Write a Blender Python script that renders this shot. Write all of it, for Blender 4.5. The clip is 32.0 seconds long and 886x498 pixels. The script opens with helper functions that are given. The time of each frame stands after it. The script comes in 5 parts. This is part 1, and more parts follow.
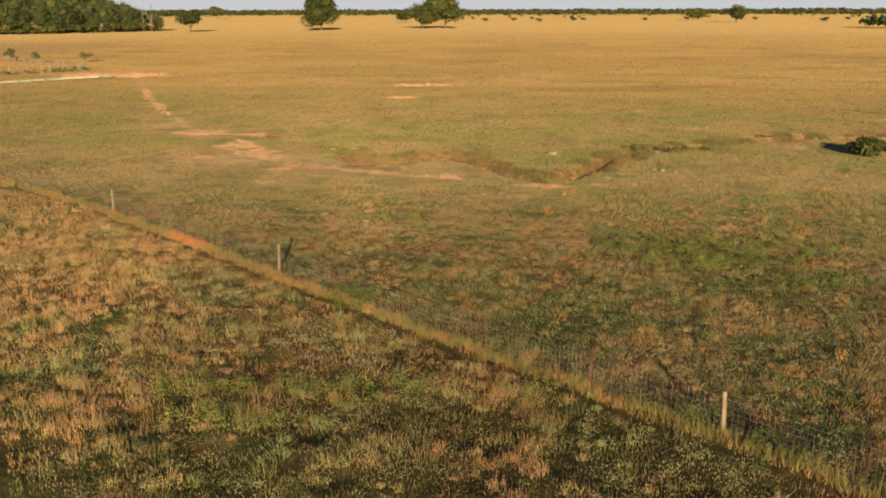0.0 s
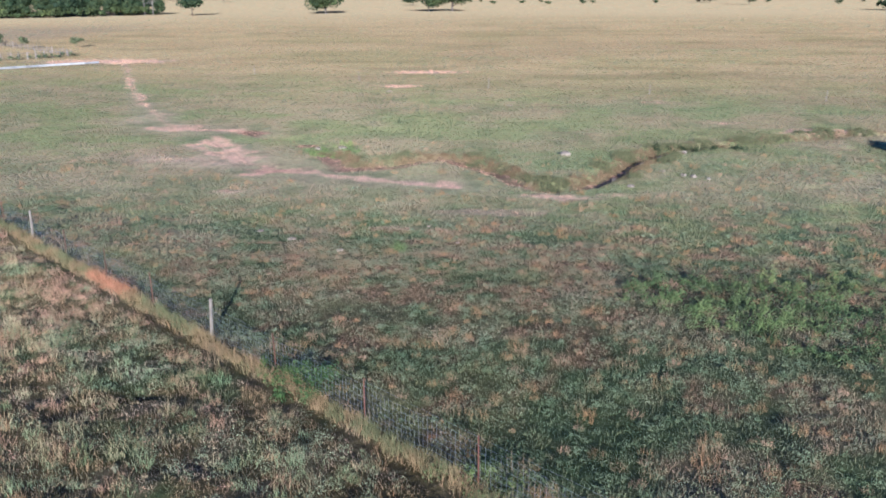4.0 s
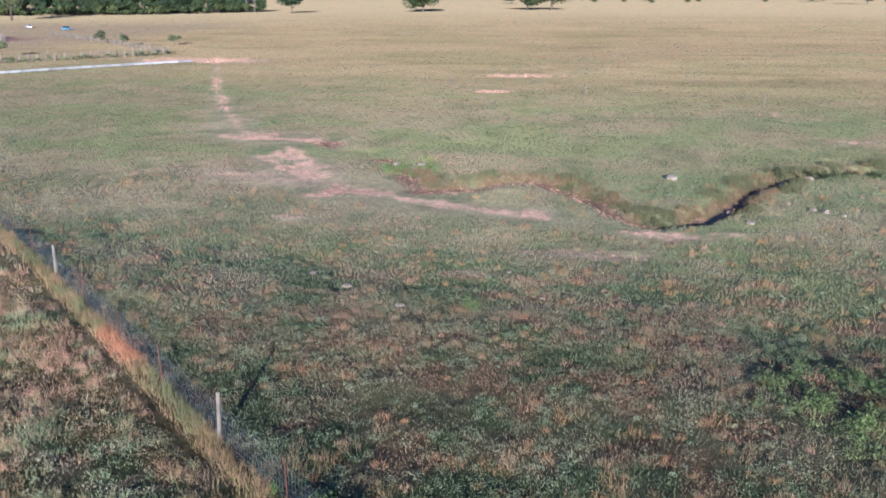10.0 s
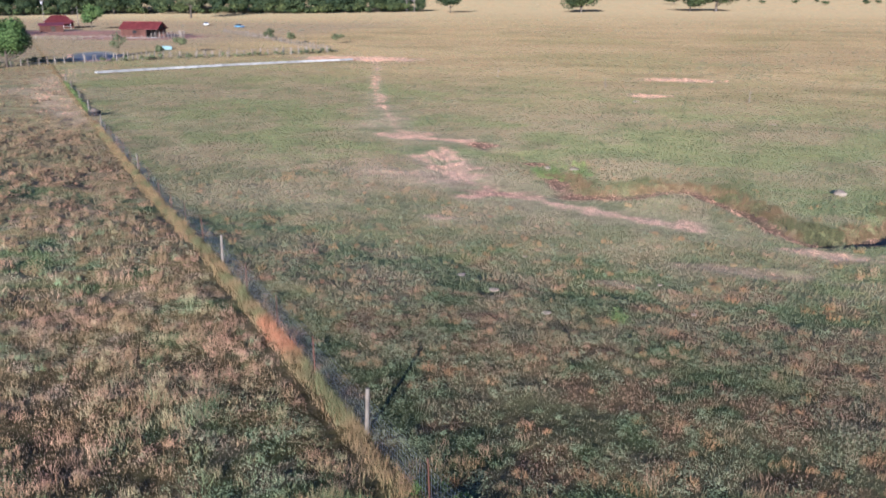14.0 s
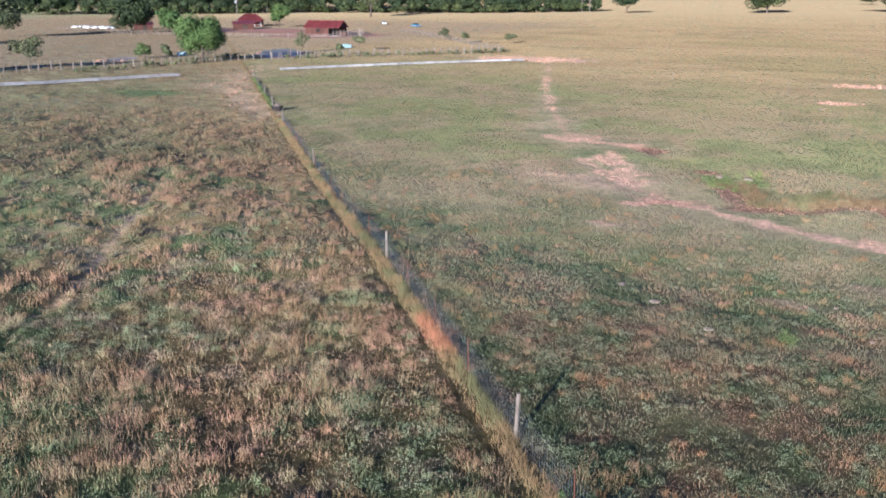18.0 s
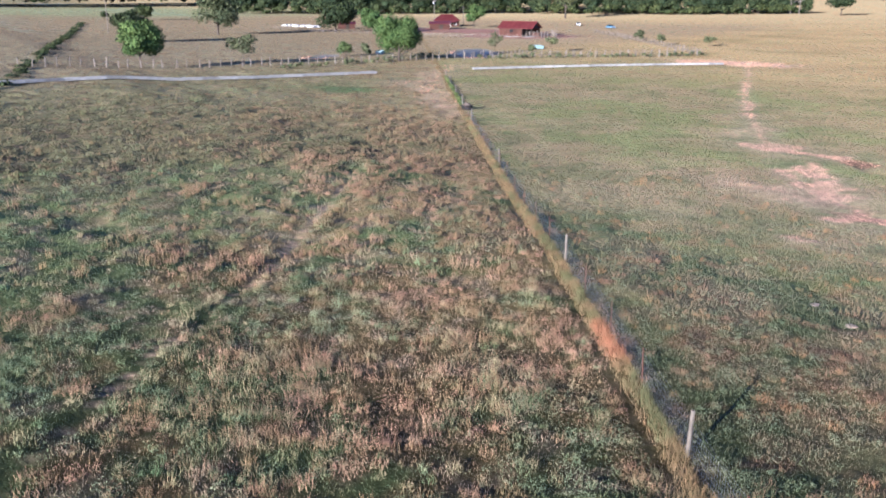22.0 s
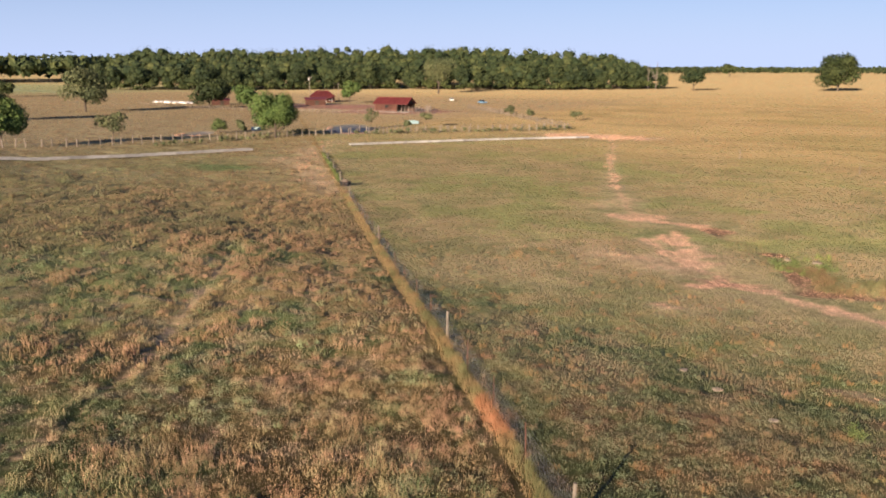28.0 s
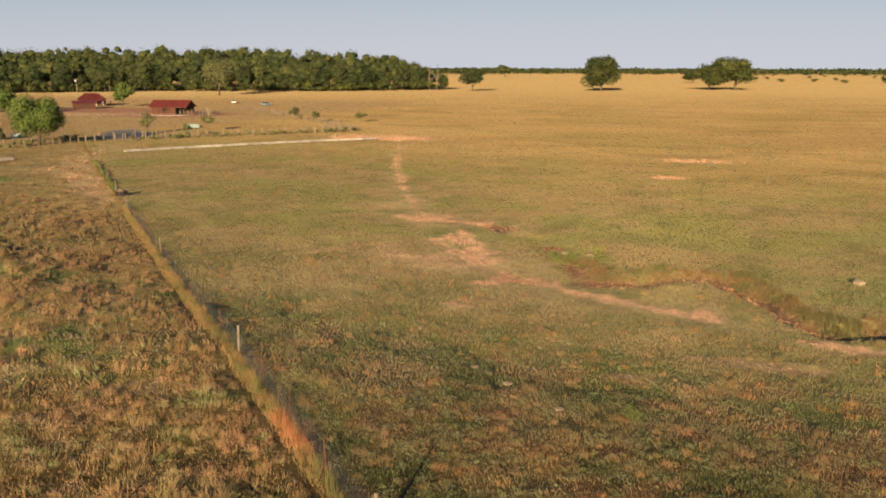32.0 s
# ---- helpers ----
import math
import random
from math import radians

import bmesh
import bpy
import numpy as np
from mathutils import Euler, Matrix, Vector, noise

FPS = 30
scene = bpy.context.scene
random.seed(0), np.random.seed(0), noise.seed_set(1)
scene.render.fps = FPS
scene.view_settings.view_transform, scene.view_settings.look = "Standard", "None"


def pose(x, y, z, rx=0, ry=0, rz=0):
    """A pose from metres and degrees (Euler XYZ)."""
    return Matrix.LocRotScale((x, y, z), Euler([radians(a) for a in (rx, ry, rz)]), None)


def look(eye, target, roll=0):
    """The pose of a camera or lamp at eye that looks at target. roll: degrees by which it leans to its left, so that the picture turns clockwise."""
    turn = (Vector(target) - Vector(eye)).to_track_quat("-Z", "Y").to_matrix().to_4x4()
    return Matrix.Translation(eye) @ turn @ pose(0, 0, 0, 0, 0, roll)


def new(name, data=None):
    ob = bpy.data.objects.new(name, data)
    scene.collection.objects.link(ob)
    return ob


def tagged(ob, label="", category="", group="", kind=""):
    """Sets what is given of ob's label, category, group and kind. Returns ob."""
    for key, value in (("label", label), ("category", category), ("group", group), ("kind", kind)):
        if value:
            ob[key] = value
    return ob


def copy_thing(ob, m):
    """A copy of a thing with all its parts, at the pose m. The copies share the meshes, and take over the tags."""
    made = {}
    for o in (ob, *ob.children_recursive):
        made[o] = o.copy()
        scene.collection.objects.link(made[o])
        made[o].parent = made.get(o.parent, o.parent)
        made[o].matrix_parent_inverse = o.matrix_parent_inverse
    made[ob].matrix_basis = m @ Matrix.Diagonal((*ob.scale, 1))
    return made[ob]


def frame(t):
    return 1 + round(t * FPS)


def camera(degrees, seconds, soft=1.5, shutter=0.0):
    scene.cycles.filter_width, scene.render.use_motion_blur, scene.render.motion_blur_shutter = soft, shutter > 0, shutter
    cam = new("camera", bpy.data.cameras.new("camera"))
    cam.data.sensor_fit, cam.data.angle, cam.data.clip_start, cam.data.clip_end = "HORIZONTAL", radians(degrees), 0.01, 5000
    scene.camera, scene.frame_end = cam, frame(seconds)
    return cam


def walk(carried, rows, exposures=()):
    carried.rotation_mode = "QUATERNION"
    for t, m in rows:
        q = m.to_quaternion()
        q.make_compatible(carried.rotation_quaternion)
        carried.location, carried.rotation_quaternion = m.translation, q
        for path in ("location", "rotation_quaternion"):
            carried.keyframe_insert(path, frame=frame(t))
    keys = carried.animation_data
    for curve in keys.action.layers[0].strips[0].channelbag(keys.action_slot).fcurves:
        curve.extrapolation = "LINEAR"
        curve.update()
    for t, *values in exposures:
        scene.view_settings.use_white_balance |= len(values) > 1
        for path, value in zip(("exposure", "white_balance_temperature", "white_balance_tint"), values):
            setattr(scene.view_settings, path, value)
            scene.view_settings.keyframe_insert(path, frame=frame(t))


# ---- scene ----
# camera and its flight: seconds, place, yaw, pitch, roll
FLIGHT = [
    (0, -0.730, -17.516, 11.861, 2.106, -15.296, -0.151),
    (0.5, -0.622, -16.237, 11.853, 2.187, -16.190, -0.170),
    (1, -0.526, -14.963, 11.833, 2.276, -16.224, -0.204),
    (1.5, -0.447, -13.748, 11.824, 2.367, -16.262, -0.234),
    (2, -0.381, -12.506, 11.835, 2.435, -16.294, -0.233),
    (2.5, -0.350, -11.257, 11.799, 2.490, -16.320, -0.271),
    (3, -0.293, -9.959, 11.760, 2.590, -16.334, -0.270),
    (3.5, -0.289, -8.804, 11.728, 2.615, -16.341, -0.254),
    (5.5, -0.141, -4.008, 11.743, 2.904, -16.384, -0.334),
    (6, -0.061, -2.829, 11.832, 2.984, -16.407, -0.352),
    (6.5, -0.025, -1.742, 11.886, 3.065, -16.403, -0.394),
    (7, -0.029, -0.551, 11.906, 3.125, -16.365, -0.420),
    (7.5, 0.023, 0.069, 11.952, 3.203, -16.222, -0.382),
    (8, 0.077, 0.150, 12.007, 3.274, -16.404, -0.269),
    (8.5, 0.112, 0.111, 11.986, 3.595, -16.412, -0.180),
    (9, 0.000, 0.000, 12.000, 5.381, -16.437, -0.113),
    (9.5, -0.116, -0.039, 11.956, 6.980, -16.426, -0.112),
    (10, -0.264, -0.148, 12.039, 8.915, -16.466, -0.103),
    (10.5, -0.357, -0.163, 12.105, 10.156, -16.425, -0.099),
    (11, -0.448, -0.162, 12.212, 11.242, -16.444, -0.056),
    (11.5, -0.463, -0.139, 12.233, 12.154, -16.424, -0.012),
    (12, -0.468, -0.176, 12.285, 13.475, -16.450, 0.068),
    (12.5, -0.440, -0.175, 12.279, 15.021, -16.445, 0.075),
    (13, -0.424, -0.226, 12.307, 16.518, -16.468, 0.060),
    (13.5, -0.417, -0.251, 12.328, 17.722, -16.458, 0.045),
    (14, -0.444, -0.241, 12.309, 18.839, -16.474, 0.065),
    (14.5, -0.415, -0.277, 12.310, 19.973, -16.478, 0.059),
    (16.5, -0.370, -0.303, 12.389, 25.248, -16.500, 0.120),
    (17, -0.361, -0.313, 12.446, 26.893, -16.499, 0.075),
    (17.5, -0.340, -0.247, 12.459, 28.255, -16.493, 0.058),
    (18, -0.341, -0.274, 12.512, 29.925, -16.519, 0.032),
    (18.5, -0.328, -0.255, 12.504, 31.542, -16.528, 0.029),
    (19, -0.316, -0.240, 12.524, 33.480, -16.556, 0.033),
    (19.5, -0.341, -0.204, 12.500, 35.427, -16.579, 0.045),
    (20, -0.359, -0.203, 12.461, 37.525, -16.550, 0.016),
    (20.5, -0.322, -0.248, 12.431, 39.235, -16.557, 0.014),
    (21, -0.304, -0.220, 12.424, 40.660, -16.543, 0.034),
    (21.5, -0.288, -0.220, 12.462, 42.004, -16.513, 0.049),
    (22, -0.268, -0.294, 12.556, 42.259, -16.481, 0.055),
    (22.5, -0.258, -0.299, 12.630, 42.183, -16.455, 0.070),
    (23, -0.286, -0.268, 12.653, 41.866, -16.419, 0.081),
    (23.5, -0.281, -0.216, 12.635, 41.629, -16.368, 0.051),
    (24, -0.259, -0.272, 12.681, 41.313, -16.096, 0.113),
    (24.5, -0.213, -0.336, 12.750, 41.015, -15.269, 0.091),
    (26.5, -0.029, -0.534, 13.054, 39.091, -11.845, 0.111),
    (27, -0.027, -0.593, 13.057, 37.232, -11.841, 0.127),
    (27.5, -0.032, -0.584, 13.037, 35.507, -11.793, 0.131),
    (28, -0.078, -0.531, 13.006, 34.215, -11.766, 0.143),
    (28.5, -0.066, -0.569, 13.013, 32.789, -11.752, 0.127),
    (29, -0.038, -0.635, 13.048, 31.149, -11.762, 0.175),
    (29.5, -0.081, -0.637, 13.084, 29.392, -11.743, 0.174),
    (30, -0.065, -0.506, 13.059, 27.651, -11.718, 0.179),
    (30.5, -0.081, -0.507, 13.122, 25.737, -11.697, 0.175),
    (31, -0.078, -0.432, 13.159, 23.887, -11.686, 0.193),
    (31.5, -0.089, -0.339, 13.218, 22.086, -11.681, 0.196),
    (32, -0.112, -0.284, 13.263, 20.284, -11.680, 0.178),
]


def bearing(x, y, z, yaw, pitch, roll):
    return Matrix.Translation((x, y, z)) @ pose(0, 0, 0, 90 + pitch, 0, yaw) @ pose(0, 0, 0, 0, 0, roll)


cam = camera(54.04, 32.0, soft=1.9)
walk(cam, [(r[0], bearing(*r[1:])) for r in FLIGHT], exposures=[
    (0, 0.86, 7050, 2), (0.6, 1.0, 6800, 3), (1, 1.1, 6050, 3), (2, 1.12, 4600, 4), (2.6, 1.16, 4250, 5), (3.4, 1.22, 3820, 6), (9, 1.21, 3850, 9), (13, 1.2, 3980, 9), (17, 1.25, 4040, 9), (20, 1.36, 4020, 10), (23, 1.43, 4040, 11), (26, 1.32, 4060, 14), (27, 1.08, 4460, 12), (28, 1.1, 5250, 9), (29.5, 0.97, 6350, 8), (32, 0.86, 6650, 4)])

# daylight: a low sun behind the camera and a clear sky
SUN_FROM = Vector((0.117, -0.993, 0.0))
SUN_UP = radians(12.5)
world = bpy.data.worlds.new("world")
scene.world = world
world.use_nodes = True
wn = world.node_tree
sky = wn.nodes.new("ShaderNodeTexSky")
sky.sky_type, sky.sun_disc = "NISHITA", False
sky.sun_elevation, sky.sun_rotation = SUN_UP, math.atan2(SUN_FROM.x, SUN_FROM.y)
sky.air_density, sky.dust_density, sky.ozone_density = 1.0, 0.25, 2.4
air = wn.nodes.new("ShaderNodeMix")
air.data_type, air.blend_type = "RGBA", "MULTIPLY"
air.inputs[0].default_value = 1.0
air.inputs[7].default_value = (1.06, 0.965, 1.16, 1)
wn.links.new(sky.outputs[0], air.inputs[6])
way = wn.nodes.new("ShaderNodeTexCoord")
up = wn.nodes.new("ShaderNodeSeparateXYZ")
low = wn.nodes.new("ShaderNodeMapRange")
low.inputs[1].default_value, low.inputs[2].default_value, low.inputs[3].default_value, low.inputs[4].default_value = 0.0, 0.2, 0.82, 0.0
haze = wn.nodes.new("ShaderNodeMix")
haze.data_type = "RGBA"
haze.inputs[7].default_value = (10.4, 10.8, 13.2, 1)
wn.links.new(way.outputs["Generated"], up.inputs[0])
wn.links.new(up.outputs[2], low.inputs[0])
wn.links.new(low.outputs[0], haze.inputs[0])
wn.links.new(air.outputs[2], haze.inputs[6])
wn.links.new(haze.outputs[2], wn.nodes["Background"].inputs[0])
wn.nodes["Background"].inputs[1].default_value = 0.033
lamp = bpy.data.lights.new("sun", "SUN")
lamp.energy, lamp.angle, lamp.color = 5.3, radians(0.55), (1.0, 0.68, 0.39)
sun = new("sun", lamp)
sun_dir = Vector((SUN_FROM.x * math.cos(SUN_UP), SUN_FROM.y * math.cos(SUN_UP), math.sin(SUN_UP)))
sun.matrix_world = look(sun_dir * 300, (0, 0, 0))


# ---- materials ----
def material(name, rough=0.85, spec=0.25, metal=0.0):
    m = bpy.data.materials.new(name)
    m.use_nodes = True
    b = m.node_tree.nodes["Principled BSDF"]
    b.inputs["Roughness"].default_value = rough
    b.inputs["Metallic"].default_value = metal
    b.inputs["Specular IOR Level"].default_value = spec
    return m, m.node_tree, b


def add(nt, kind, **values):
    n = nt.nodes.new(kind)
    for key, v in values.items():
        n.inputs[key].default_value = v
    return n


def noise_of(nt, scale, detail=4.0, rough=0.6, coord="Object"):
    c = nt.nodes.new("ShaderNodeTexCoord")
    n = add(nt, "ShaderNodeTexNoise", Scale=scale, Detail=detail, Roughness=rough)
    nt.links.new(c.outputs[coord], n.inputs["Vector"])
    return n


def ramp_of(nt, source, stops):
    r = nt.nodes.new("ShaderNodeValToRGB")
    e = r.color_ramp.elements
    while len(e) < len(stops):
        e.new(0.5)
    for k, (at, c) in enumerate(stops):
        e[k].position, e[k].color = at, (*c, 1)
    nt.links.new(source, r.inputs[0])
    return r


def times(nt, a, b):
    n = nt.nodes.new("ShaderNodeMix")
    n.data_type, n.blend_type = "RGBA", "MULTIPLY"
    n.inputs[0].default_value = 1.0
    nt.links.new(a, n.inputs[6])
    nt.links.new(b, n.inputs[7])
    return n.outputs[2]


def relief(nt, b, scale, strength, distance, detail=5.0):
    n = noise_of(nt, scale, detail, 0.65)
    k = add(nt, "ShaderNodeBump", Strength=strength, Distance=distance)
    nt.links.new(n.outputs[0], k.inputs["Height"])
    nt.links.new(k.outputs[0], b.inputs["Normal"])


def worn(name, dark, mid, light, scale=3.0, rough=0.85, spec=0.25, bump=0.4, fine=40.0, depth=0.01, metal=0.0, vary=0.25):
    """A weathered surface: stains at one scale, grain at another, and a tone of its own for each piece."""
    m, nt, b = material(name, rough, spec, metal)
    r = ramp_of(nt, noise_of(nt, scale, 6).outputs[0], [(0.28, dark), (0.5, mid), (0.74, light)])
    g = ramp_of(nt, noise_of(nt, fine, 3).outputs[0], [(0.3, (0.78,) * 3), (0.7, (1.15,) * 3)])
    out = times(nt, r.outputs[0], g.outputs[0])
    o = nt.nodes.new("ShaderNodeObjectInfo")
    v = ramp_of(nt, o.outputs["Random"], [(0.0, (1 - vary,) * 3), (1.0, (1 + vary,) * 3)])
    out = times(nt, out, v.outputs[0])
    nt.links.new(out, b.inputs["Base Color"])
    relief(nt, b, fine, bump, depth)
    return m


def leafy(name, stops, vary=0.3, rough=0.75):
    """Leaves: every leaf clump takes a green of its own, every plant a slightly different one."""
    m, nt, b = material(name, rough, 0.3)
    g = nt.nodes.new("ShaderNodeNewGeometry")
    r = ramp_of(nt, g.outputs["Random Per Island"], stops)
    o = nt.nodes.new("ShaderNodeObjectInfo")
    v = ramp_of(nt, o.outputs["Random"], [(0.0, (1 - vary, 1 - vary * 0.8, 1 - vary)), (1.0, (1 + vary * 1.2, 1 + vary, 1 + vary * 0.6))])
    n = ramp_of(nt, noise_of(nt, 0.35, 3).outputs[0], [(0.3, (0.72,) * 3), (0.7, (1.25,) * 3)])
    w = ramp_of(nt, noise_of(nt, 0.07, 2).outputs[0], [(0.35, (0.72, 0.8, 0.82)), (0.65, (1.32, 1.22, 1.1))])
    nt.links.new(times(nt, times(nt, times(nt, r.outputs[0], v.outputs[0]), n.outputs[0]), w.outputs[0]), b.inputs["Base Color"])
    return m


def toned(name, islands=0.0, fine=0.0, rough=0.95, bump=0.0, spec=0.12):
    """Land and grass: the plant and soil colours, some light and shade included, laid over the plan, broken up by
    grain.
    """
    m, nt, b = material(name, rough, spec)
    a = nt.nodes.new("ShaderNodeAttribute")
    a.attribute_name = "tone"
    out = a.outputs["Color"]
    if islands:
        g = nt.nodes.new("ShaderNodeNewGeometry")
        r = ramp_of(nt, g.outputs["Random Per Island"], [(0.0, (1 - islands, 1 - islands * 0.9, 1 - islands)), (0.6, (1.0,) * 3), (1.0, (1 + islands * 1.3, 1 + islands, 1 + islands * 0.7))])
        out = times(nt, out, r.outputs[0])
    if fine:
        for scale, lo, hi in ((fine, 0.62, 1.4), (fine * 0.13, 0.78, 1.22), (fine * 0.02, 0.85, 1.15)):
            r = ramp_of(nt, noise_of(nt, scale, 5, 0.7).outputs[0], [(0.3, (lo,) * 3), (0.7, (hi,) * 3)])
            out = times(nt, out, r.outputs[0])
    nt.links.new(out, b.inputs["Base Color"])
    if bump:
        relief(nt, b, fine, bump, 0.12)
    return m


M_LAND = toned("land", fine=3.2, bump=0.7)
M_PALING = worn("bleached posts", (0.16, 0.135, 0.11), (0.25, 0.215, 0.18), (0.34, 0.3, 0.26), 1.2, 0.9, 0.15, 0.5, 16.0)
M_GRASS = toned("grass", islands=0.2)
M_HAY = toned("hay", islands=0.06)
M_WEED = leafy("weed leaves", [(0.0, (0.082, 0.112, 0.036)), (0.6, (0.145, 0.182, 0.058)), (1.0, (0.22, 0.245, 0.092))])
M_OAK = leafy("oak leaves", [(0.0, (0.024, 0.035, 0.012)), (0.6, (0.045, 0.06, 0.019)), (1.0, (0.075, 0.092, 0.03))])
M_WOOD_LEAF = leafy("woodland leaves", [(0.0, (0.02, 0.034, 0.014)), (0.55, (0.038, 0.055, 0.021)), (1.0, (0.066, 0.08, 0.03))], 0.3)
M_FRESH = leafy("fresh leaves", [(0.0, (0.05, 0.085, 0.022)), (0.6, (0.095, 0.145, 0.036)), (1.0, (0.145, 0.195, 0.056))], 0.12)
M_PALE = leafy("willow leaves", [(0.0, (0.07, 0.085, 0.04)), (0.6, (0.11, 0.125, 0.06)), (1.0, (0.16, 0.17, 0.09))])
M_BARK = worn("bark", (0.05, 0.04, 0.03), (0.11, 0.09, 0.07), (0.19, 0.16, 0.13), 2.0, 0.95, 0.1, 0.8, 9.0, 0.05)
M_POST = worn("weathered post", (0.13, 0.11, 0.085), (0.22, 0.19, 0.15), (0.32, 0.28, 0.23), 1.6, 0.9, 0.15, 0.6, 22.0)
M_STEEL = worn("rusty steel post", (0.08, 0.04, 0.028), (0.14, 0.065, 0.042), (0.22, 0.11, 0.07), 6.0, 0.8, 0.3, 0.3, 50.0, 0.003, 0.2)
M_WIRE = worn("galvanised wire", (0.2, 0.205, 0.21), (0.3, 0.305, 0.31), (0.4, 0.405, 0.41), 8.0, 0.5, 0.5, 0.1, 60.0, 0.001, 0.2)
M_CONCRETE = worn("pale concrete", (0.3, 0.29, 0.275), (0.41, 0.395, 0.37), (0.5, 0.485, 0.46), 0.8, 0.9, 0.2, 0.3, 14.0)
M_RED_ROOF = worn("red sheet roof", (0.09, 0.02, 0.018), (0.14, 0.03, 0.026), (0.2, 0.055, 0.045), 0.9, 0.55, 0.4, 0.2, 12.0, 0.004)
M_RED_WALL = worn("faded red boards", (0.06, 0.03, 0.022), (0.095, 0.045, 0.033), (0.14, 0.075, 0.055), 1.1, 0.85, 0.2, 0.4, 18.0)
M_DARK = worn("dark timber", (0.03, 0.025, 0.02), (0.06, 0.05, 0.04), (0.1, 0.085, 0.07), 1.5, 0.9, 0.1, 0.4, 20.0)
M_BOARD = worn("grey boards", (0.16, 0.13, 0.11), (0.27, 0.23, 0.19), (0.38, 0.33, 0.28), 1.2, 0.9, 0.15, 0.5, 16.0)
M_WHITE = worn("white paint", (0.6, 0.6, 0.58), (0.75, 0.75, 0.73), (0.82, 0.82, 0.8), 1.0, 0.6, 0.4, 0.1, 20.0, 0.002)
M_BLUE = worn("faded blue plastic", (0.2, 0.29, 0.31), (0.28, 0.4, 0.42), (0.38, 0.5, 0.51), 1.5, 0.5, 0.4, 0.1, 20.0, 0.002)
M_CARBLUE = worn("blue car paint", (0.12, 0.22, 0.34), (0.16, 0.29, 0.43), (0.2, 0.34, 0.48), 1.0, 0.3, 0.5, 0.02, 20.0, 0.001, 0.2)
M_GLASS, _nt, _b = material("dark glazing", 0.08, 0.6)
_b.inputs["Base Color"].default_value = (0.02, 0.025, 0.03, 1)
M_TYRE = worn("rubber", (0.015,) * 3, (0.025,) * 3, (0.04,) * 3, 8.0, 0.9, 0.2, 0.2, 40.0, 0.003)
M_STONE = worn("pale stone", (0.2, 0.165, 0.12), (0.3, 0.25, 0.19), (0.4, 0.34, 0.27), 2.0, 0.95, 0.1, 0.7, 12.0, 0.03)
M_DRYDUNG = worn("dry pale crust", (0.42, 0.33, 0.23), (0.54, 0.43, 0.31), (0.64, 0.52, 0.39), 3.0, 0.95, 0.1, 0.8, 14.0, 0.03)
M_SALT = worn("white rubble", (0.5, 0.48, 0.45), (0.68, 0.66, 0.63), (0.8, 0.79, 0.76), 0.6, 0.9, 0.2, 0.7, 5.0, 0.1)

# ---- lie of the land ----
HK = [(-60, 1.1), (0, 0.85), (6, 0.72), (12, 0.55), (17, 0.45), (21, 0.4), (25.5, 0.34), (30, -0.02), (35, -0.5), (50, -1.0), (85, -1.5), (160, -2.1), (300, -1.4), (480, 0.0), (6000, 0.0)]


def lay(x, y):
    """Height of the open land, before banks and ruts."""
    return np.interp(np.asarray(y) + 0.3 * np.asarray(x), [k[0] for k in HK], [k[1] for k in HK])


def lattice(xi, yi, seed):
    n = (xi.astype(np.int64) * 374761393 + yi.astype(np.int64) * 668265263 + seed * 144269504) & 0xFFFFFFFF
    n = ((n ^ (n >> 13)) * 1274126177) & 0xFFFFFFFF
    return ((n ^ (n >> 16)) & 0xFFFF) / 65535.0


def grain(x, y, size, seed=0):
    """Smooth random values from 0 to 1 with features of that many metres."""
    x, y = np.asarray(x, float) / size, np.asarray(y, float) / size
    xi, yi = np.floor(x), np.floor(y)
    u, v = x - xi, y - yi
    u, v = u * u * (3 - 2 * u), v * v * (3 - 2 * v)
    a, b = lattice(xi, yi, seed), lattice(xi + 1, yi, seed)
    c, d = lattice(xi, yi + 1, seed), lattice(xi + 1, yi + 1, seed)
    return (a * (1 - u) + b * u) * (1 - v) + (c * (1 - u) + d * u) * v


def rough_grain(x, y, size, seed=0, octaves=4):
    s, w, total = 0.0, 1.0, 0.0
    for k in range(octaves):
        s = s + w * grain(x, y, size / 2**k, seed + 17 * k)
        total += w
        w *= 0.55
    return s / total


def off_line(x, y, points):
    """Distance from a line of points."""
    best = np.full(np.shape(x), 1e9)
    for (ax, ay), (bx, by) in zip(points, points[1:]):
        dx, dy = bx - ax, by - ay
        t = np.clip(((x - ax) * dx + (y - ay) * dy) / (dx * dx + dy * dy), 0, 1)
        best = np.minimum(best, np.hypot(x - ax - t * dx, y - ay - t * dy))
    return best


def soft(d, inner, outer):
    t = np.clip((outer - d) / (outer - inner), 0, 1)
    return t * t * (3 - 2 * t)


CREEK = [(-23, 77), (-20.5, 73.6), (-18.9, 73.1), (-15.6, 69.2), (-12.9, 63.5), (-11, 57.8), (-8.8, 58.3), (-7, 59.5), (-5.2, 62), (-2.8, 63), (0.6, 57.7), (2.6, 52.8), (4.5, 50.8), (6.3, 51.7), (8.8, 55.1), (10.5, 58.8), (13.4, 64.1), (15.8, 67.7), (18, 69.7), (26, 73), (34, 78), (48, 79)]
TRAIL = [(-83.4, 191.9), (-66.9, 155.4), (-54.3, 125.2), (-44.8, 105.1), (-38.8, 92.6), (-33, 81.7), (-30.2, 78.3)]
STRIP = [(-34.3, 79.9), (-31.7, 79.1), (-28.5, 78.6), (-25, 78), (-22.8, 77.1)]
BARE = [(-25.5, 72.5), (-23, 67), (-19.6, 61.5), (-16.9, 57.9), (-14.4, 56)]
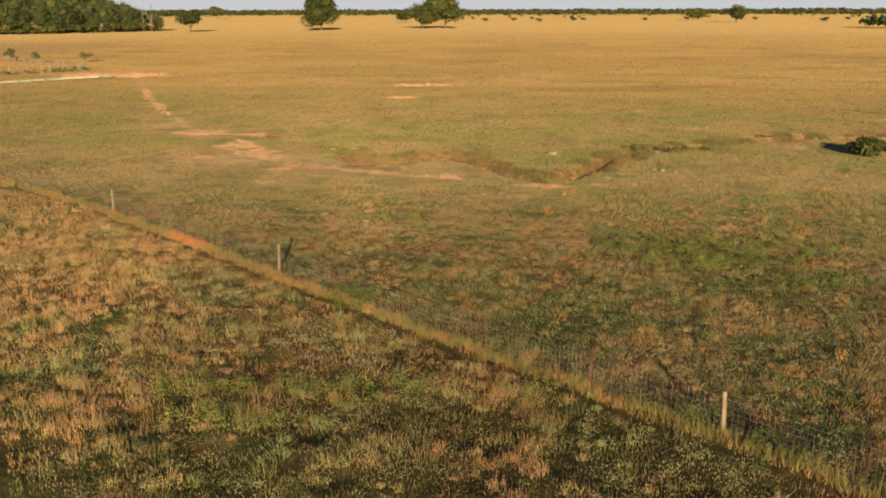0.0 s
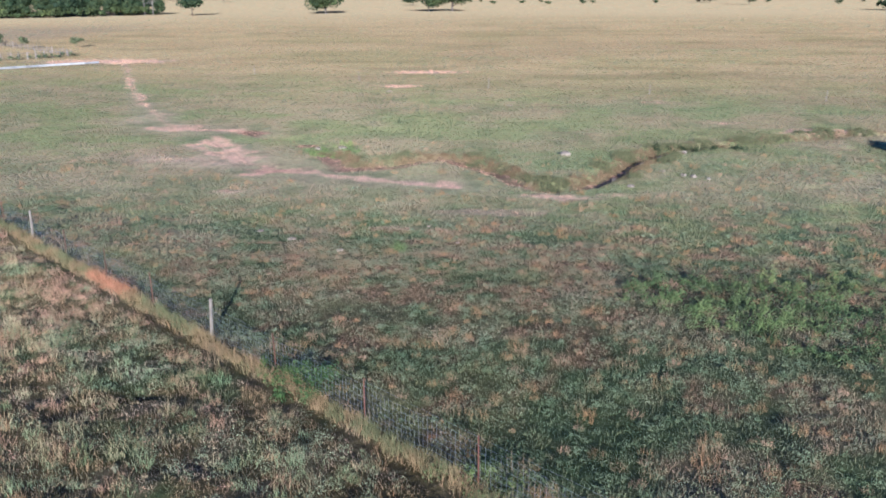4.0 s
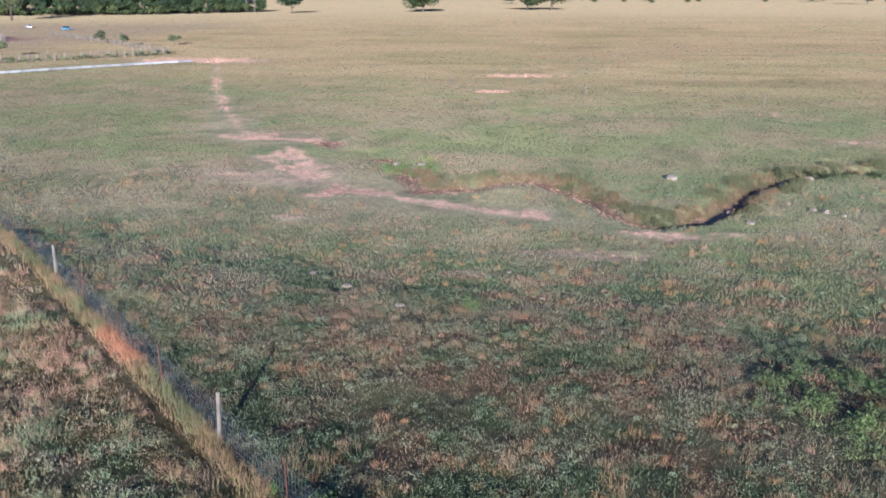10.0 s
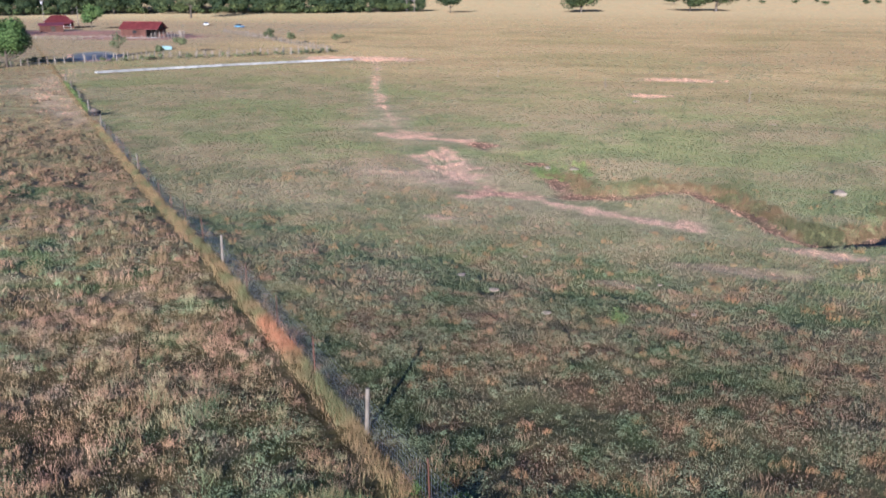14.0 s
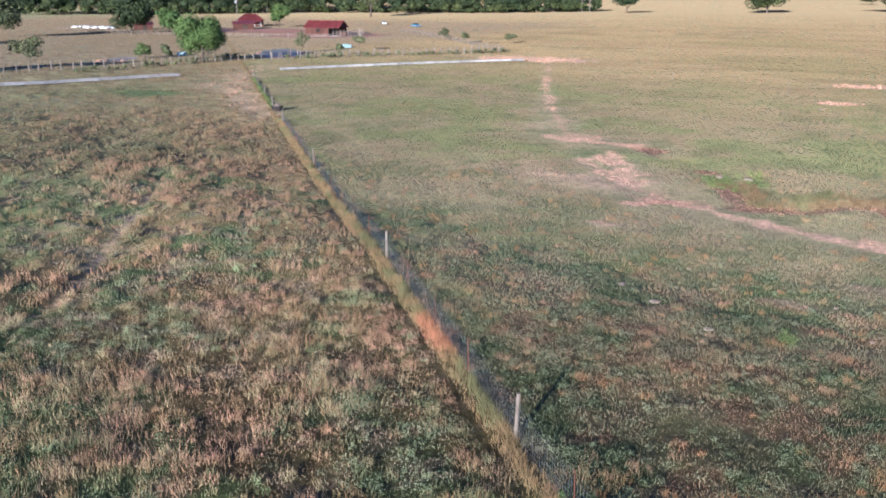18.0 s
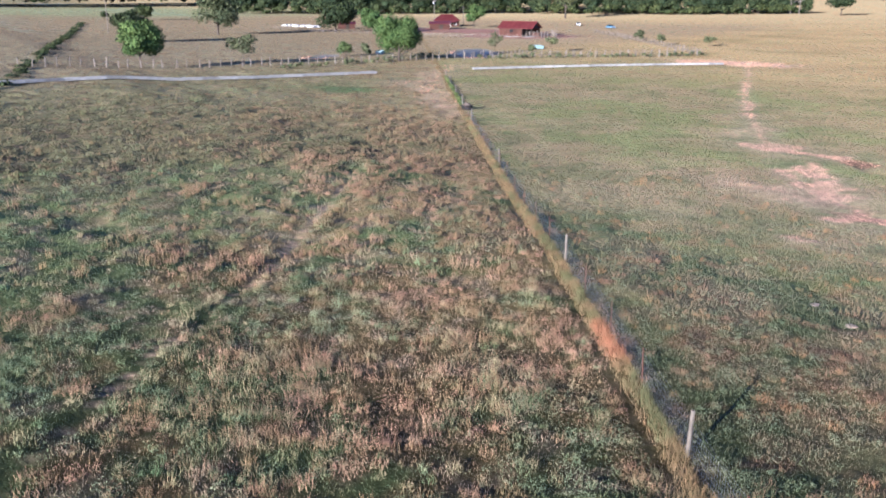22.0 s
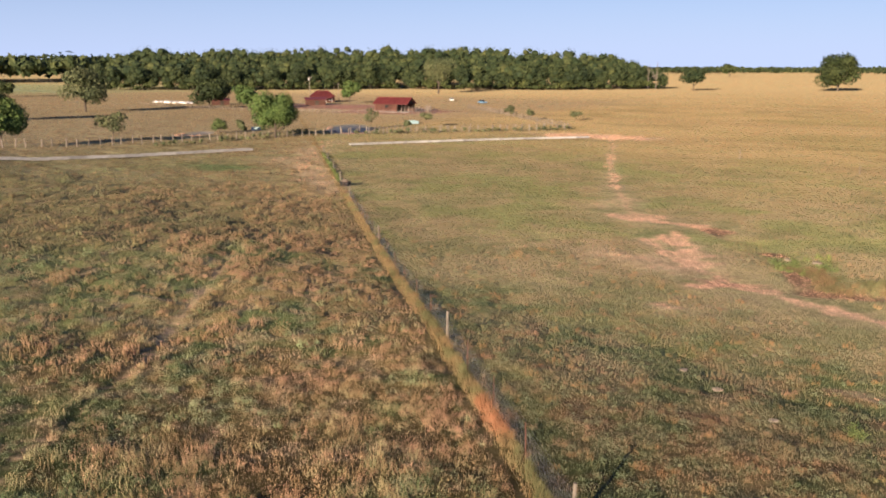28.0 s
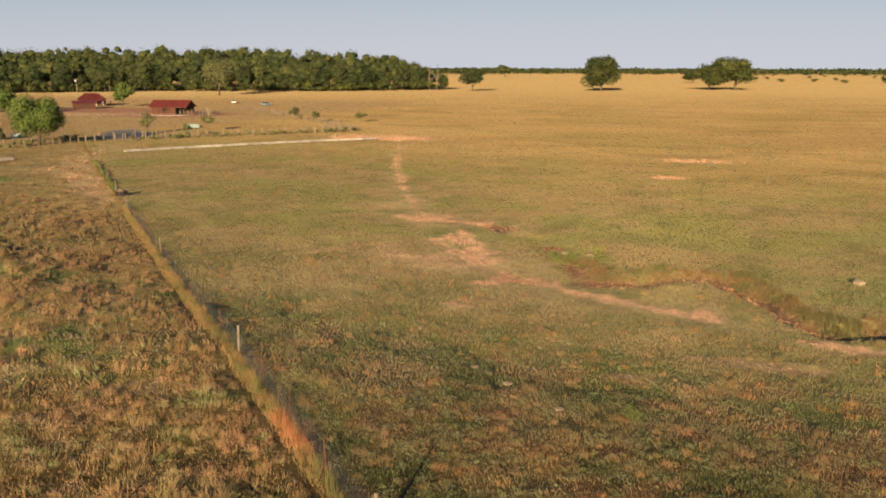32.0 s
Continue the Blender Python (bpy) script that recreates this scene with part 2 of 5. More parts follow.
FORK = [(-26.4, 69.4), (-23.3, 65), (-19.6, 60.8)]
PATH = [(-14.4, 56), (-11.5, 54.5), (-9.3, 53.8), (-6.7, 52.5), (-2.6, 51.4)]
TRACK_A = [(-46.5, 41), (-39.7, 33), (-34.4, 26.1), (-31, 21.8), (-26.7, 14.6), (-22.6, 8.7), (-18, 2)]
TRACK_B = [(-48.4, 39.6), (-41.4, 31.8), (-36.1, 24.9), (-32.7, 20.6), (-28.4, 13.5), (-24.3, 7.6), (-20, 1)]
PONDS = [(-141.5, 166, 14, 4.6, 130), (-155, 129, 6.5, 2.4, 115)]


def in_pond(x, y):
    """Below 1 inside the ponds behind the lane: centre, half length, half width, bearing."""
    best = np.full(np.shape(x), 9.0)
    for cx, cy, a, b, turn in PONDS:
        c, k = math.cos(radians(turn)), math.sin(radians(turn))
        u, v = (x - cx) * c + (y - cy) * k, (y - cy) * c - (x - cx) * k
        best = np.minimum(best, np.hypot(u / a, v / b) + (grain(x, y, 5, 19) - 0.5) * 0.25)
    return best


GATE_ROAD = [(-62, 70.5), (-72, 80), (-92, 97), (-108, 117), (-118, 133)]


def fence_side(x, y):
    """Metres from the long fence: above 0 in the pasture, below 0 in the rough field."""
    return (np.asarray(x) + np.asarray(y) - 10.35) / 2**0.5


def bare_soil(x, y):
    wob = (rough_grain(x, y, 2.6, 5) - 0.5) * 2.0 + (rough_grain(x * 0.6 + y * 0.5, y * 0.6 - x * 0.5, 0.8, 9, 3) - 0.5) * 1.7
    m = soft(off_line(x, y, TRAIL) + wob * 0.8, 0.0, 1.0) * 0.62
    m = np.maximum(m, soft(off_line(x, y, STRIP) + wob, 0.6, 1.5))
    m = np.maximum(m, soft(off_line(x, y, BARE) + wob * 1.5, 0.3, 1.5) * 0.92)
    m = np.maximum(m, soft(off_line(x, y, FORK) + wob, 0.2, 1.1) * 0.8)
    m = np.maximum(m, soft(off_line(x, y, PATH) + wob, 0.5, 1.3) * 0.95)
    m = np.maximum(m, soft(off_line(x, y, TRACK_A) + wob * 0.25, 0.04, 0.2) * 0.5)
    for cx, cy, rx, ry, k in ((-15.8, 56.2, 2.8, 1.6, 1), (-17.4, 54.6, 1.6, 1.1, 0.9), (4.3, 47.8, 3.6, 1.1, 0.75), (8.2, 48.4, 1.4, 0.6, 0.7), (0.2, 42.6, 4.5, 1.1, 0.42), (-10, 154.5, 8, 4.6, 1), (-13, 127, 4, 2.6, 0.9), (-16.2, 69.7, 1.3, 0.9, 0.9),
                              (-82, 182, 17, 9, 1.0), (33, 80, 4.6, 2.2, 1), (25, 86, 3, 0.9, 0.6), (-17, 47.8, 1.6, 0.9, 0.55), (-96, 100, 9, 9, 0.35), (-5, 38, 1.4, 0.7, 0.4), (-37, 88, 3.4, 7, 0.45), (-31, 81, 3.6, 1.6, 0.6),
                              (-190, 246, 28, 24, 1.0), (-228, 262, 46, 24, 1.0), (22, 106, 3, 1.2, 0.6), (-25.5, 61, 5.5, 2.4, 0.42), (-21, 59, 4, 2.2, 0.45), (-12, 106, 3, 1, 0.35)):
        d = np.hypot((x - cx) / rx, (y - cy) / ry) + wob * 0.36
        m = np.maximum(m, soft(d, 0.45, 1.15) * k)
    m = np.maximum(m, soft(off_line(x, y, GATE_ROAD) + wob * 2.6, 0.2, 5.0) * 0.42 * (np.asarray(x) < -66))
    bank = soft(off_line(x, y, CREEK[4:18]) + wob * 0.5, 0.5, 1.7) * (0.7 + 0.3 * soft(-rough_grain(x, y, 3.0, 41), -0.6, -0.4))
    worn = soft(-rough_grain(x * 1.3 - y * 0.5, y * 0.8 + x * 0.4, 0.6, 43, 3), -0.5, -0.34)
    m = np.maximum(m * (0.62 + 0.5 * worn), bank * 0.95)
    return np.clip(np.maximum(m, soft(in_pond(x, y), 1.1, 1.5)), 0, 1)


def trampled(x, y):
    """1 on the cattle trails, fading out over a few metres."""
    d = np.minimum(np.minimum(off_line(x, y, BARE), off_line(x, y, PATH)), np.minimum(off_line(x, y, STRIP), off_line(x, y, TRAIL) + 0.8))
    return soft(d, 1.2, 5.0)


def hummocks(x, y):
    """Tussocky relief: strong in the rough field, slight in the grazed pasture."""
    s = fence_side(x, y)
    field = soft(s, -1.2, 0.3)
    lumps = (rough_grain(x, y, 1.25, 4, 3) - 0.5) * (1 - 0.75 * trampled(x, y))
    wide = rough_grain(x, y, 3.4, 14, 2) - 0.5
    return (0.28 + 0.14 * field) * lumps + (0.08 + 0.3 * field * soft(-np.hypot(x, y), -45, -28)) * wide


def height(x, y):
    x, y = np.asarray(x, float), np.asarray(y, float)
    near = np.clip(1.3 - np.hypot(x, y) / 260, 0, 1)
    z = lay(x, y) + near * ((rough_grain(x, y, 14, 3) - 0.5) * 0.12 + hummocks(x, y))
    c = off_line(x, y, CREEK) + (rough_grain(x, y, 4, 6) - 0.5) * 1.6
    z = z - (0.5 - 0.25 * soft(x, -9, 1)) * soft(c, 0.35, 1.7)
    z = z - 0.04 * soft(off_line(x, y, TRACK_A), 0.1, 0.4)
    z = z - 0.5 * soft(in_pond(x, y), 0.75, 1.15)
    gully = np.minimum(off_line(x, y, BARE), off_line(x, y, FORK) + 0.3)
    z = z - 0.1 * soft(gully + (rough_grain(x, y, 1.8, 5) - 0.5) * 2.4, 0.2, 1.2)
    return z


def blend(a, b, k):
    k = np.asarray(k)[..., None]
    return a * (1 - k) + b * k


def rgb(*c):
    return np.array(c, float)


def plant_tone(x, y):
    """Colour of the plants that cover the land at a place."""
    x, y = np.asarray(x, float), np.asarray(y, float)
    s = fence_side(x, y)
    big, mid, fine = rough_grain(x, y, 26, 21), rough_grain(x, y, 6, 22), rough_grain(x, y, 1.3, 23, 3)
    # rough field: russet and straw tussocks among green
    rough_mix = blend(rgb(0.36, 0.265, 0.135), rgb(0.215, 0.24, 0.108), soft(-(fine * 0.6 + mid * 0.6 + np.clip(-s - 15, -12, 26) * 0.014), -0.63, -0.45))
    rough_mix = blend(rough_mix, rgb(0.5, 0.375, 0.25), soft(-rough_grain(x, y, 0.9, 25, 2), -0.72, -0.55) * 0.7)
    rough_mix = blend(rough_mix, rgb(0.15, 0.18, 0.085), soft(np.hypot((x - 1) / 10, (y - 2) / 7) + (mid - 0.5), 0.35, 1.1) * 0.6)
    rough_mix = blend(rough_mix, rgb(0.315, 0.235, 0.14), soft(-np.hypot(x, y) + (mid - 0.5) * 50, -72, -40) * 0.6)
    # pasture: grazed green, browner near the fence
    lawn = blend(blend(rgb(0.255, 0.24, 0.11), rgb(0.262, 0.255, 0.115), 1 - soft(y, 30, 55)), rgb(0.27, 0.262, 0.12), soft(np.hypot((x - 10) / 46, (y - 84) / 36) + (mid - 0.5) * 0.5, 0.3, 1.25))
    lawn = blend(lawn, rgb(0.36, 0.28, 0.17), soft(-mid - fine * 0.4, -0.86, -0.64) * 0.7)
    lawn = blend(lawn, rgb(0.105, 0.115, 0.055), soft(fine, 0.3, 0.46) * 0.2 * soft(y, 35, 70))
    lawn = blend(lawn, rgb(0.37, 0.275, 0.175), soft(np.hypot((x + 18) / 24, (y - 55) / 14) + (mid - 0.5) * 1.1, 0.3, 1.2) * 0.6)
    lawn = blend(lawn, rgb(0.45, 0.32, 0.22), soft(np.hypot((x + 24) / 10, (y - 63) / 7) + (fine - 0.5) * 1.4, 0.3, 1.1) * 0.75)
    weedy, dry = rough_grain(x, y, 2.3, 27, 3), rough_grain(x, y, 1.5, 28, 3)
    low = soft(np.asarray(y) + (mid - 0.5) * 16, 34, 52)
    patchy, blotch = rough_grain(x * 0.8, y, 7, 29, 4), rough_grain(x, y * 0.7, 2.6, 30, 3)
    lawn = blend(lawn, rgb(0.34, 0.265, 0.16), soft(-patchy, -0.62, -0.42) * 0.7)
    lawn = blend(lawn, rgb(0.175, 0.18, 0.085), soft(-blotch, -0.7, -0.54) * 0.55)
    lawn = blend(lawn, rgb(0.13, 0.165, 0.075), soft(-weedy, -0.62, -0.44) * 0.75 * low)
    lawn = blend(lawn, rgb(0.35, 0.215, 0.13), soft(-dry, -0.68, -0.52) * 0.7 * low)
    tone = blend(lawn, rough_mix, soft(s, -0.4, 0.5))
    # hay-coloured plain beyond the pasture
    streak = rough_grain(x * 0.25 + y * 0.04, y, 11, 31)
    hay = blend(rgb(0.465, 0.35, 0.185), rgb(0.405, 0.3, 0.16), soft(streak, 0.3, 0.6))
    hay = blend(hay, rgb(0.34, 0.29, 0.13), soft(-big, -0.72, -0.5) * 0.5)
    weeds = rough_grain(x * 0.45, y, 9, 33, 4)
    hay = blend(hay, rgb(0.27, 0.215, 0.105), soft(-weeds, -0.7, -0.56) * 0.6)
    # Hay colour lightens with distance from the origin, 260 to 620 m.
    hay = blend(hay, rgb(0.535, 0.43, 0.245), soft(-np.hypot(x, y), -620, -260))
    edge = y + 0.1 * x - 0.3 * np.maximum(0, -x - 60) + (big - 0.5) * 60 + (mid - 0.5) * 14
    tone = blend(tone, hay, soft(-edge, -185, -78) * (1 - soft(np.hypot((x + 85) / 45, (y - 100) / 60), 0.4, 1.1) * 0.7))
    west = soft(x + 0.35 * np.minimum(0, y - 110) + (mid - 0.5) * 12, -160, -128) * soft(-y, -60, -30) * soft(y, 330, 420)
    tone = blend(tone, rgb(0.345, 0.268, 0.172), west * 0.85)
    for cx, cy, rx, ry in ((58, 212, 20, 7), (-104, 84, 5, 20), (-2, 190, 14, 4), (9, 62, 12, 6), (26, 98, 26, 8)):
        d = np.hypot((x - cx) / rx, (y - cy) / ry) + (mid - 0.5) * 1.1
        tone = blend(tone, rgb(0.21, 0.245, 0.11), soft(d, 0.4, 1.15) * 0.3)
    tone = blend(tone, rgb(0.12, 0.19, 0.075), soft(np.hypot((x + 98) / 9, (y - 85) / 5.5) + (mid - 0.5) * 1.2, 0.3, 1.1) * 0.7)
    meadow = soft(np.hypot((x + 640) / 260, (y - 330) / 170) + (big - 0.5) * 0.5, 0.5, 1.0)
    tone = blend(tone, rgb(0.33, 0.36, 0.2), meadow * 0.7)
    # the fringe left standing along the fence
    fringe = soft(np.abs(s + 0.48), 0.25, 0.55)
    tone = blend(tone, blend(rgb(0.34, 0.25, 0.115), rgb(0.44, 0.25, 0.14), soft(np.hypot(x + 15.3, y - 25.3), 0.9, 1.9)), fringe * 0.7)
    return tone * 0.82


SOIL = rgb(0.76, 0.5, 0.29)


def land_tone(x, y):
    soil = blend(SOIL, rgb(0.76, 0.56, 0.35), rough_grain(x, y, 5, 51))
    soil = blend(soil, rgb(0.68, 0.4, 0.26), soft(np.hypot(np.asarray(x) + 16, np.asarray(y) - 57), 1, 4))
    # Soil turns darker brown within about two metres of the creek.
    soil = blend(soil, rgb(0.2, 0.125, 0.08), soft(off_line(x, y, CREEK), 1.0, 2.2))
    soil = blend(soil, rgb(0.46, 0.225, 0.155), soft(np.hypot((x + 215) / 66, (y - 256) / 40), 0.6, 1.1) * 0.9)
    soil = blend(soil, rgb(0.36, 0.33, 0.28), soft(in_pond(x, y), 1.3, 1.8))
    # Ground colour darkened nearby for shade between tussocks, raised far for the low sun.
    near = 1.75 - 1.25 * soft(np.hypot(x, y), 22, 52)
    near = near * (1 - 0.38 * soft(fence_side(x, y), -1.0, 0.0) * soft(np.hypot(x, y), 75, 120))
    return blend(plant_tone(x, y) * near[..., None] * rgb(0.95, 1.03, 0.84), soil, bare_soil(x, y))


def mesh_of(name, verts, faces, mats, tone=None, smooth=False):
    """A mesh from arrays; faces all have the same number of corners."""
    verts, faces = np.asarray(verts, np.float32), np.asarray(faces, np.int32)
    me = bpy.data.meshes.new(name)
    n = faces.shape[1]
    me.vertices.add(len(verts))
    me.vertices.foreach_set("co", verts.ravel())
    me.loops.add(faces.size)
    me.loops.foreach_set("vertex_index", faces.ravel())
    me.polygons.add(len(faces))
    me.polygons.foreach_set("loop_start", np.arange(0, faces.size, n, dtype=np.int32))
    me.polygons.foreach_set("loop_total", np.full(len(faces), n, np.int32))
    if tone is not None:
        col = np.ones((len(verts), 4), np.float32)
        col[:, :3] = tone
        me.attributes.new("tone", "FLOAT_COLOR", "POINT").data.foreach_set("color", col.ravel())
    me.update(calc_edges=True)
    me.polygons.foreach_set("use_smooth", np.full(len(faces), smooth))
    me.materials.append(mats)
    return me


def spread(parts):
    return np.concatenate([np.arange(a, b, s) for a, b, s in parts])


# ---- ground: one sheet to the horizon ----
out = [300 * 1.13**k for k in range(1, 24)]
gx = np.concatenate([[-v for v in out[::-1]], spread([(-300, -110, 3.0), (-110, -75, 1.2), (-75, -42, 0.62), (-42, 26, 0.44), (26, 48, 0.66), (48, 90, 1.4), (90, 300.1, 3.0)]), out])
gy = np.concatenate([[-v for v in out[::-1]], spread([(-300, -25, 10), (-25, -4, 1.2), (-4, 82, 0.44), (82, 96, 0.7), (96, 140, 1.2), (140, 300.1, 2.5)]), out])
X, Y = np.meshgrid(gx, gy)
X, Y = X.ravel(), Y.ravel()
nx, ny = len(gx), len(gy)
i = (np.arange(ny - 1)[:, None] * nx + np.arange(nx - 1)[None]).ravel()
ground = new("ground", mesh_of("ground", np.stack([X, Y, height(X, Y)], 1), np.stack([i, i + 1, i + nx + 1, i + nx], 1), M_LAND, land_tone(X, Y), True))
tagged(ground, "dry grazed pasture land with reddish bare trails", "ground", kind="structure")


# ---- grass ----
rng = np.random.default_rng(7)


def in_sight(x, y):
    """The wedge of land in front of the flight."""
    a = np.degrees(np.arctan2(-x, y))
    b = np.degrees(np.arctan2(-x, y + 19))
    return ((a > -27) & (a < 73) & (np.hypot(x, y) > 13)) | ((np.abs(b) < 31) & (y > -2))


def scatter(r0, r1, each):
    """Random places on the land in sight between two distances, that many to the square metre."""
    n = int(each * 2.2 * r1 * (1.2 * r1 + 2))
    x, y = rng.uniform(-1.2 * r1, r1, n), rng.uniform(-2, 1.2 * r1, n)
    k = in_sight(x, y) & (np.hypot(x, y) > 0.8 * r0) & (np.hypot(x, y) < 1.2 * r1)
    x, y = x[k], y[k]
    r = np.hypot(x, y) * (1 + (grain(x, y, 7, 15) - 0.5) * 0.25 + rng.uniform(-0.06, 0.06, len(x)))
    k = (r >= r0) & (r < r1)
    return x[k], y[k]


def blades_at(x, y, z, tall, width, lean, turn=0.8):
    """Single blades of grass, each a sliver that leans its own way."""
    n = len(x)
    a, t = rng.uniform(0, 2 * np.pi, n), rng.normal(0, turn, n)
    reach = tall * lean * rng.uniform(0.0, 1.4, n)
    wx, wy = np.cos(t) * width / 2, np.sin(t) * width / 2
    v = np.stack([np.stack([x - wx, y - wy, z - 0.03], 1), np.stack([x + wx, y + wy, z - 0.03], 1), np.stack([x + np.cos(a) * reach, y + np.sin(a) * reach, z + tall], 1)], 1)
    return v.reshape(-1, 3), np.arange(n * 3, dtype=np.int32).reshape(-1, 3)


def tufts(x, y, tall, wide, blades, width, lean):
    """Tufts of grass: upright blades over a round root, each leaning its own way. tall and wide: one value a tuft."""
    n = len(x)
    a = rng.uniform(0, 2 * np.pi, (n, blades))
    rr = np.sqrt(rng.uniform(0.0, 1, (n, blades))) * wide[:, None]
    px, py = (x[:, None] + np.cos(a) * rr).ravel(), (y[:, None] + np.sin(a) * rr).ravel()
    h = (tall[:, None] * rng.uniform(0.45, 1.1, (n, blades)) * (1.1 - 0.55 * (rr / wide[:, None]) ** 2)).ravel()
    z = np.repeat(height(x, y), blades)
    return blades_at(px, py, z, h, width, lean)


def forbs(x, y, tall, wide, leaves, leaf):
    """Low leafy plants: domes of small leaves."""
    n = len(x)
    z = height(x, y)
    d = rng.normal(0, 1, (n, leaves, 3))
    d /= np.linalg.norm(d, axis=2, keepdims=True)
    d[..., 2] = np.abs(d[..., 2])
    p = d * np.stack([wide, wide, tall], 1)[:, None] * rng.uniform(0.4, 1.05, (n, leaves, 1)) + np.stack([x, y, z], 1)[:, None]
    nrm = d + rng.normal(0, 0.7, d.shape)
    nrm /= np.linalg.norm(nrm, axis=2, keepdims=True)
    u = np.cross(nrm, rng.normal(0, 1, d.shape))
    u /= np.linalg.norm(u, axis=2, keepdims=True)
    w = np.cross(nrm, u)
    s = leaf * rng.uniform(0.6, 1.5, (n, leaves, 1))
    v = np.stack([p - u * s, p + w * s * 0.75 - u * s * 0.2, p + u * s], 2).reshape(-1, 3)
    return v, np.arange(n * leaves * 3, dtype=np.int32).reshape(-1, 3)


def kept(x, y, ruts=True):
    """Where plants grow: not on bare soil, nor in the wheel ruts."""
    k = rng.uniform(0, 1, len(x)) > bare_soil(x, y) * 1.7
    if ruts:
        rut = np.minimum(off_line(x, y, TRACK_A), off_line(x, y, TRACK_B) + 0.14)
        k &= np.abs(fence_side(x, y) + 1.0) > 0.2 * rng.uniform(0.3, 1, len(x))
        k &= rut > 0.12 + 0.1 * rng.uniform(-1, 1, len(x))
    return k


def sward(r0, r1, each, width, size, lean=0.5, dim=0.8, vary=0.12, turn=0.8):
    """The close cover of grass between the plants that stand out."""
    x, y = scatter(r0, r1, each)
    k = kept(x, y, r0 < 50)
    x, y = x[k], y[k]
    s = fence_side(x, y)
    field = s < 0.1
    m = rough_grain(x, y, 1.1 + 0.012 * r0, 61, 3)
    patch = rough_grain(x, y, 4.5, 65, 3)
    tall = np.where(field, 0.06 + 0.22 * m**2, 0.05 + 0.16 * m**2 + 0.06 * patch)
    tall = np.where((np.abs(s + 0.48) < 0.36), 0.28, tall)
    tall = tall * (1 - 0.7 * trampled(x, y))
    plain = 1 - soft(y - 0.4 * np.maximum(0, -x - 60), 80, 160)
    tall = (tall * (1 - plain) + (0.1 + 0.12 * m**2) * plain) * size * rng.uniform(0.75, 1.15, len(x))
    # Field blades get a lighter colour at the near left, replacing missing light.
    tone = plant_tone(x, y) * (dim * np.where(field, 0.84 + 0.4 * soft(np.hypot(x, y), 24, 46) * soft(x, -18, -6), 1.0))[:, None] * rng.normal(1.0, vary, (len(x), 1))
    tone = tone * (1 + rng.normal(0, 0.06, (len(x), 1)) * np.array([[1.0, -0.2, -0.5]]))
    v, f = blades_at(x, y, height(x, y), tall, width, lean, turn)
    tone = np.repeat(np.clip(tone, 0.02, 0.8), 3, axis=0)
    for pick, name, label in ((field, "rough_grass", "russet and green grass of the rough field"), (~field, "pasture_grass", "short grazed green-brown pasture grass")):
        if pick.any():
            q = np.repeat(pick, 3)
            n = int(pick.sum())
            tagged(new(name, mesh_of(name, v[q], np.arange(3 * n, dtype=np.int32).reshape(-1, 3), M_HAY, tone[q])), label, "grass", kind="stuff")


# colours of single plants: russet, straw, grey-green, deep green, rose-brown, orange-brown
PALETTE = np.array([(0.29, 0.185, 0.105), (0.33, 0.275, 0.16), (0.225, 0.27, 0.15), (0.115, 0.16, 0.075), (0.37, 0.22, 0.15), (0.34, 0.175, 0.08)])


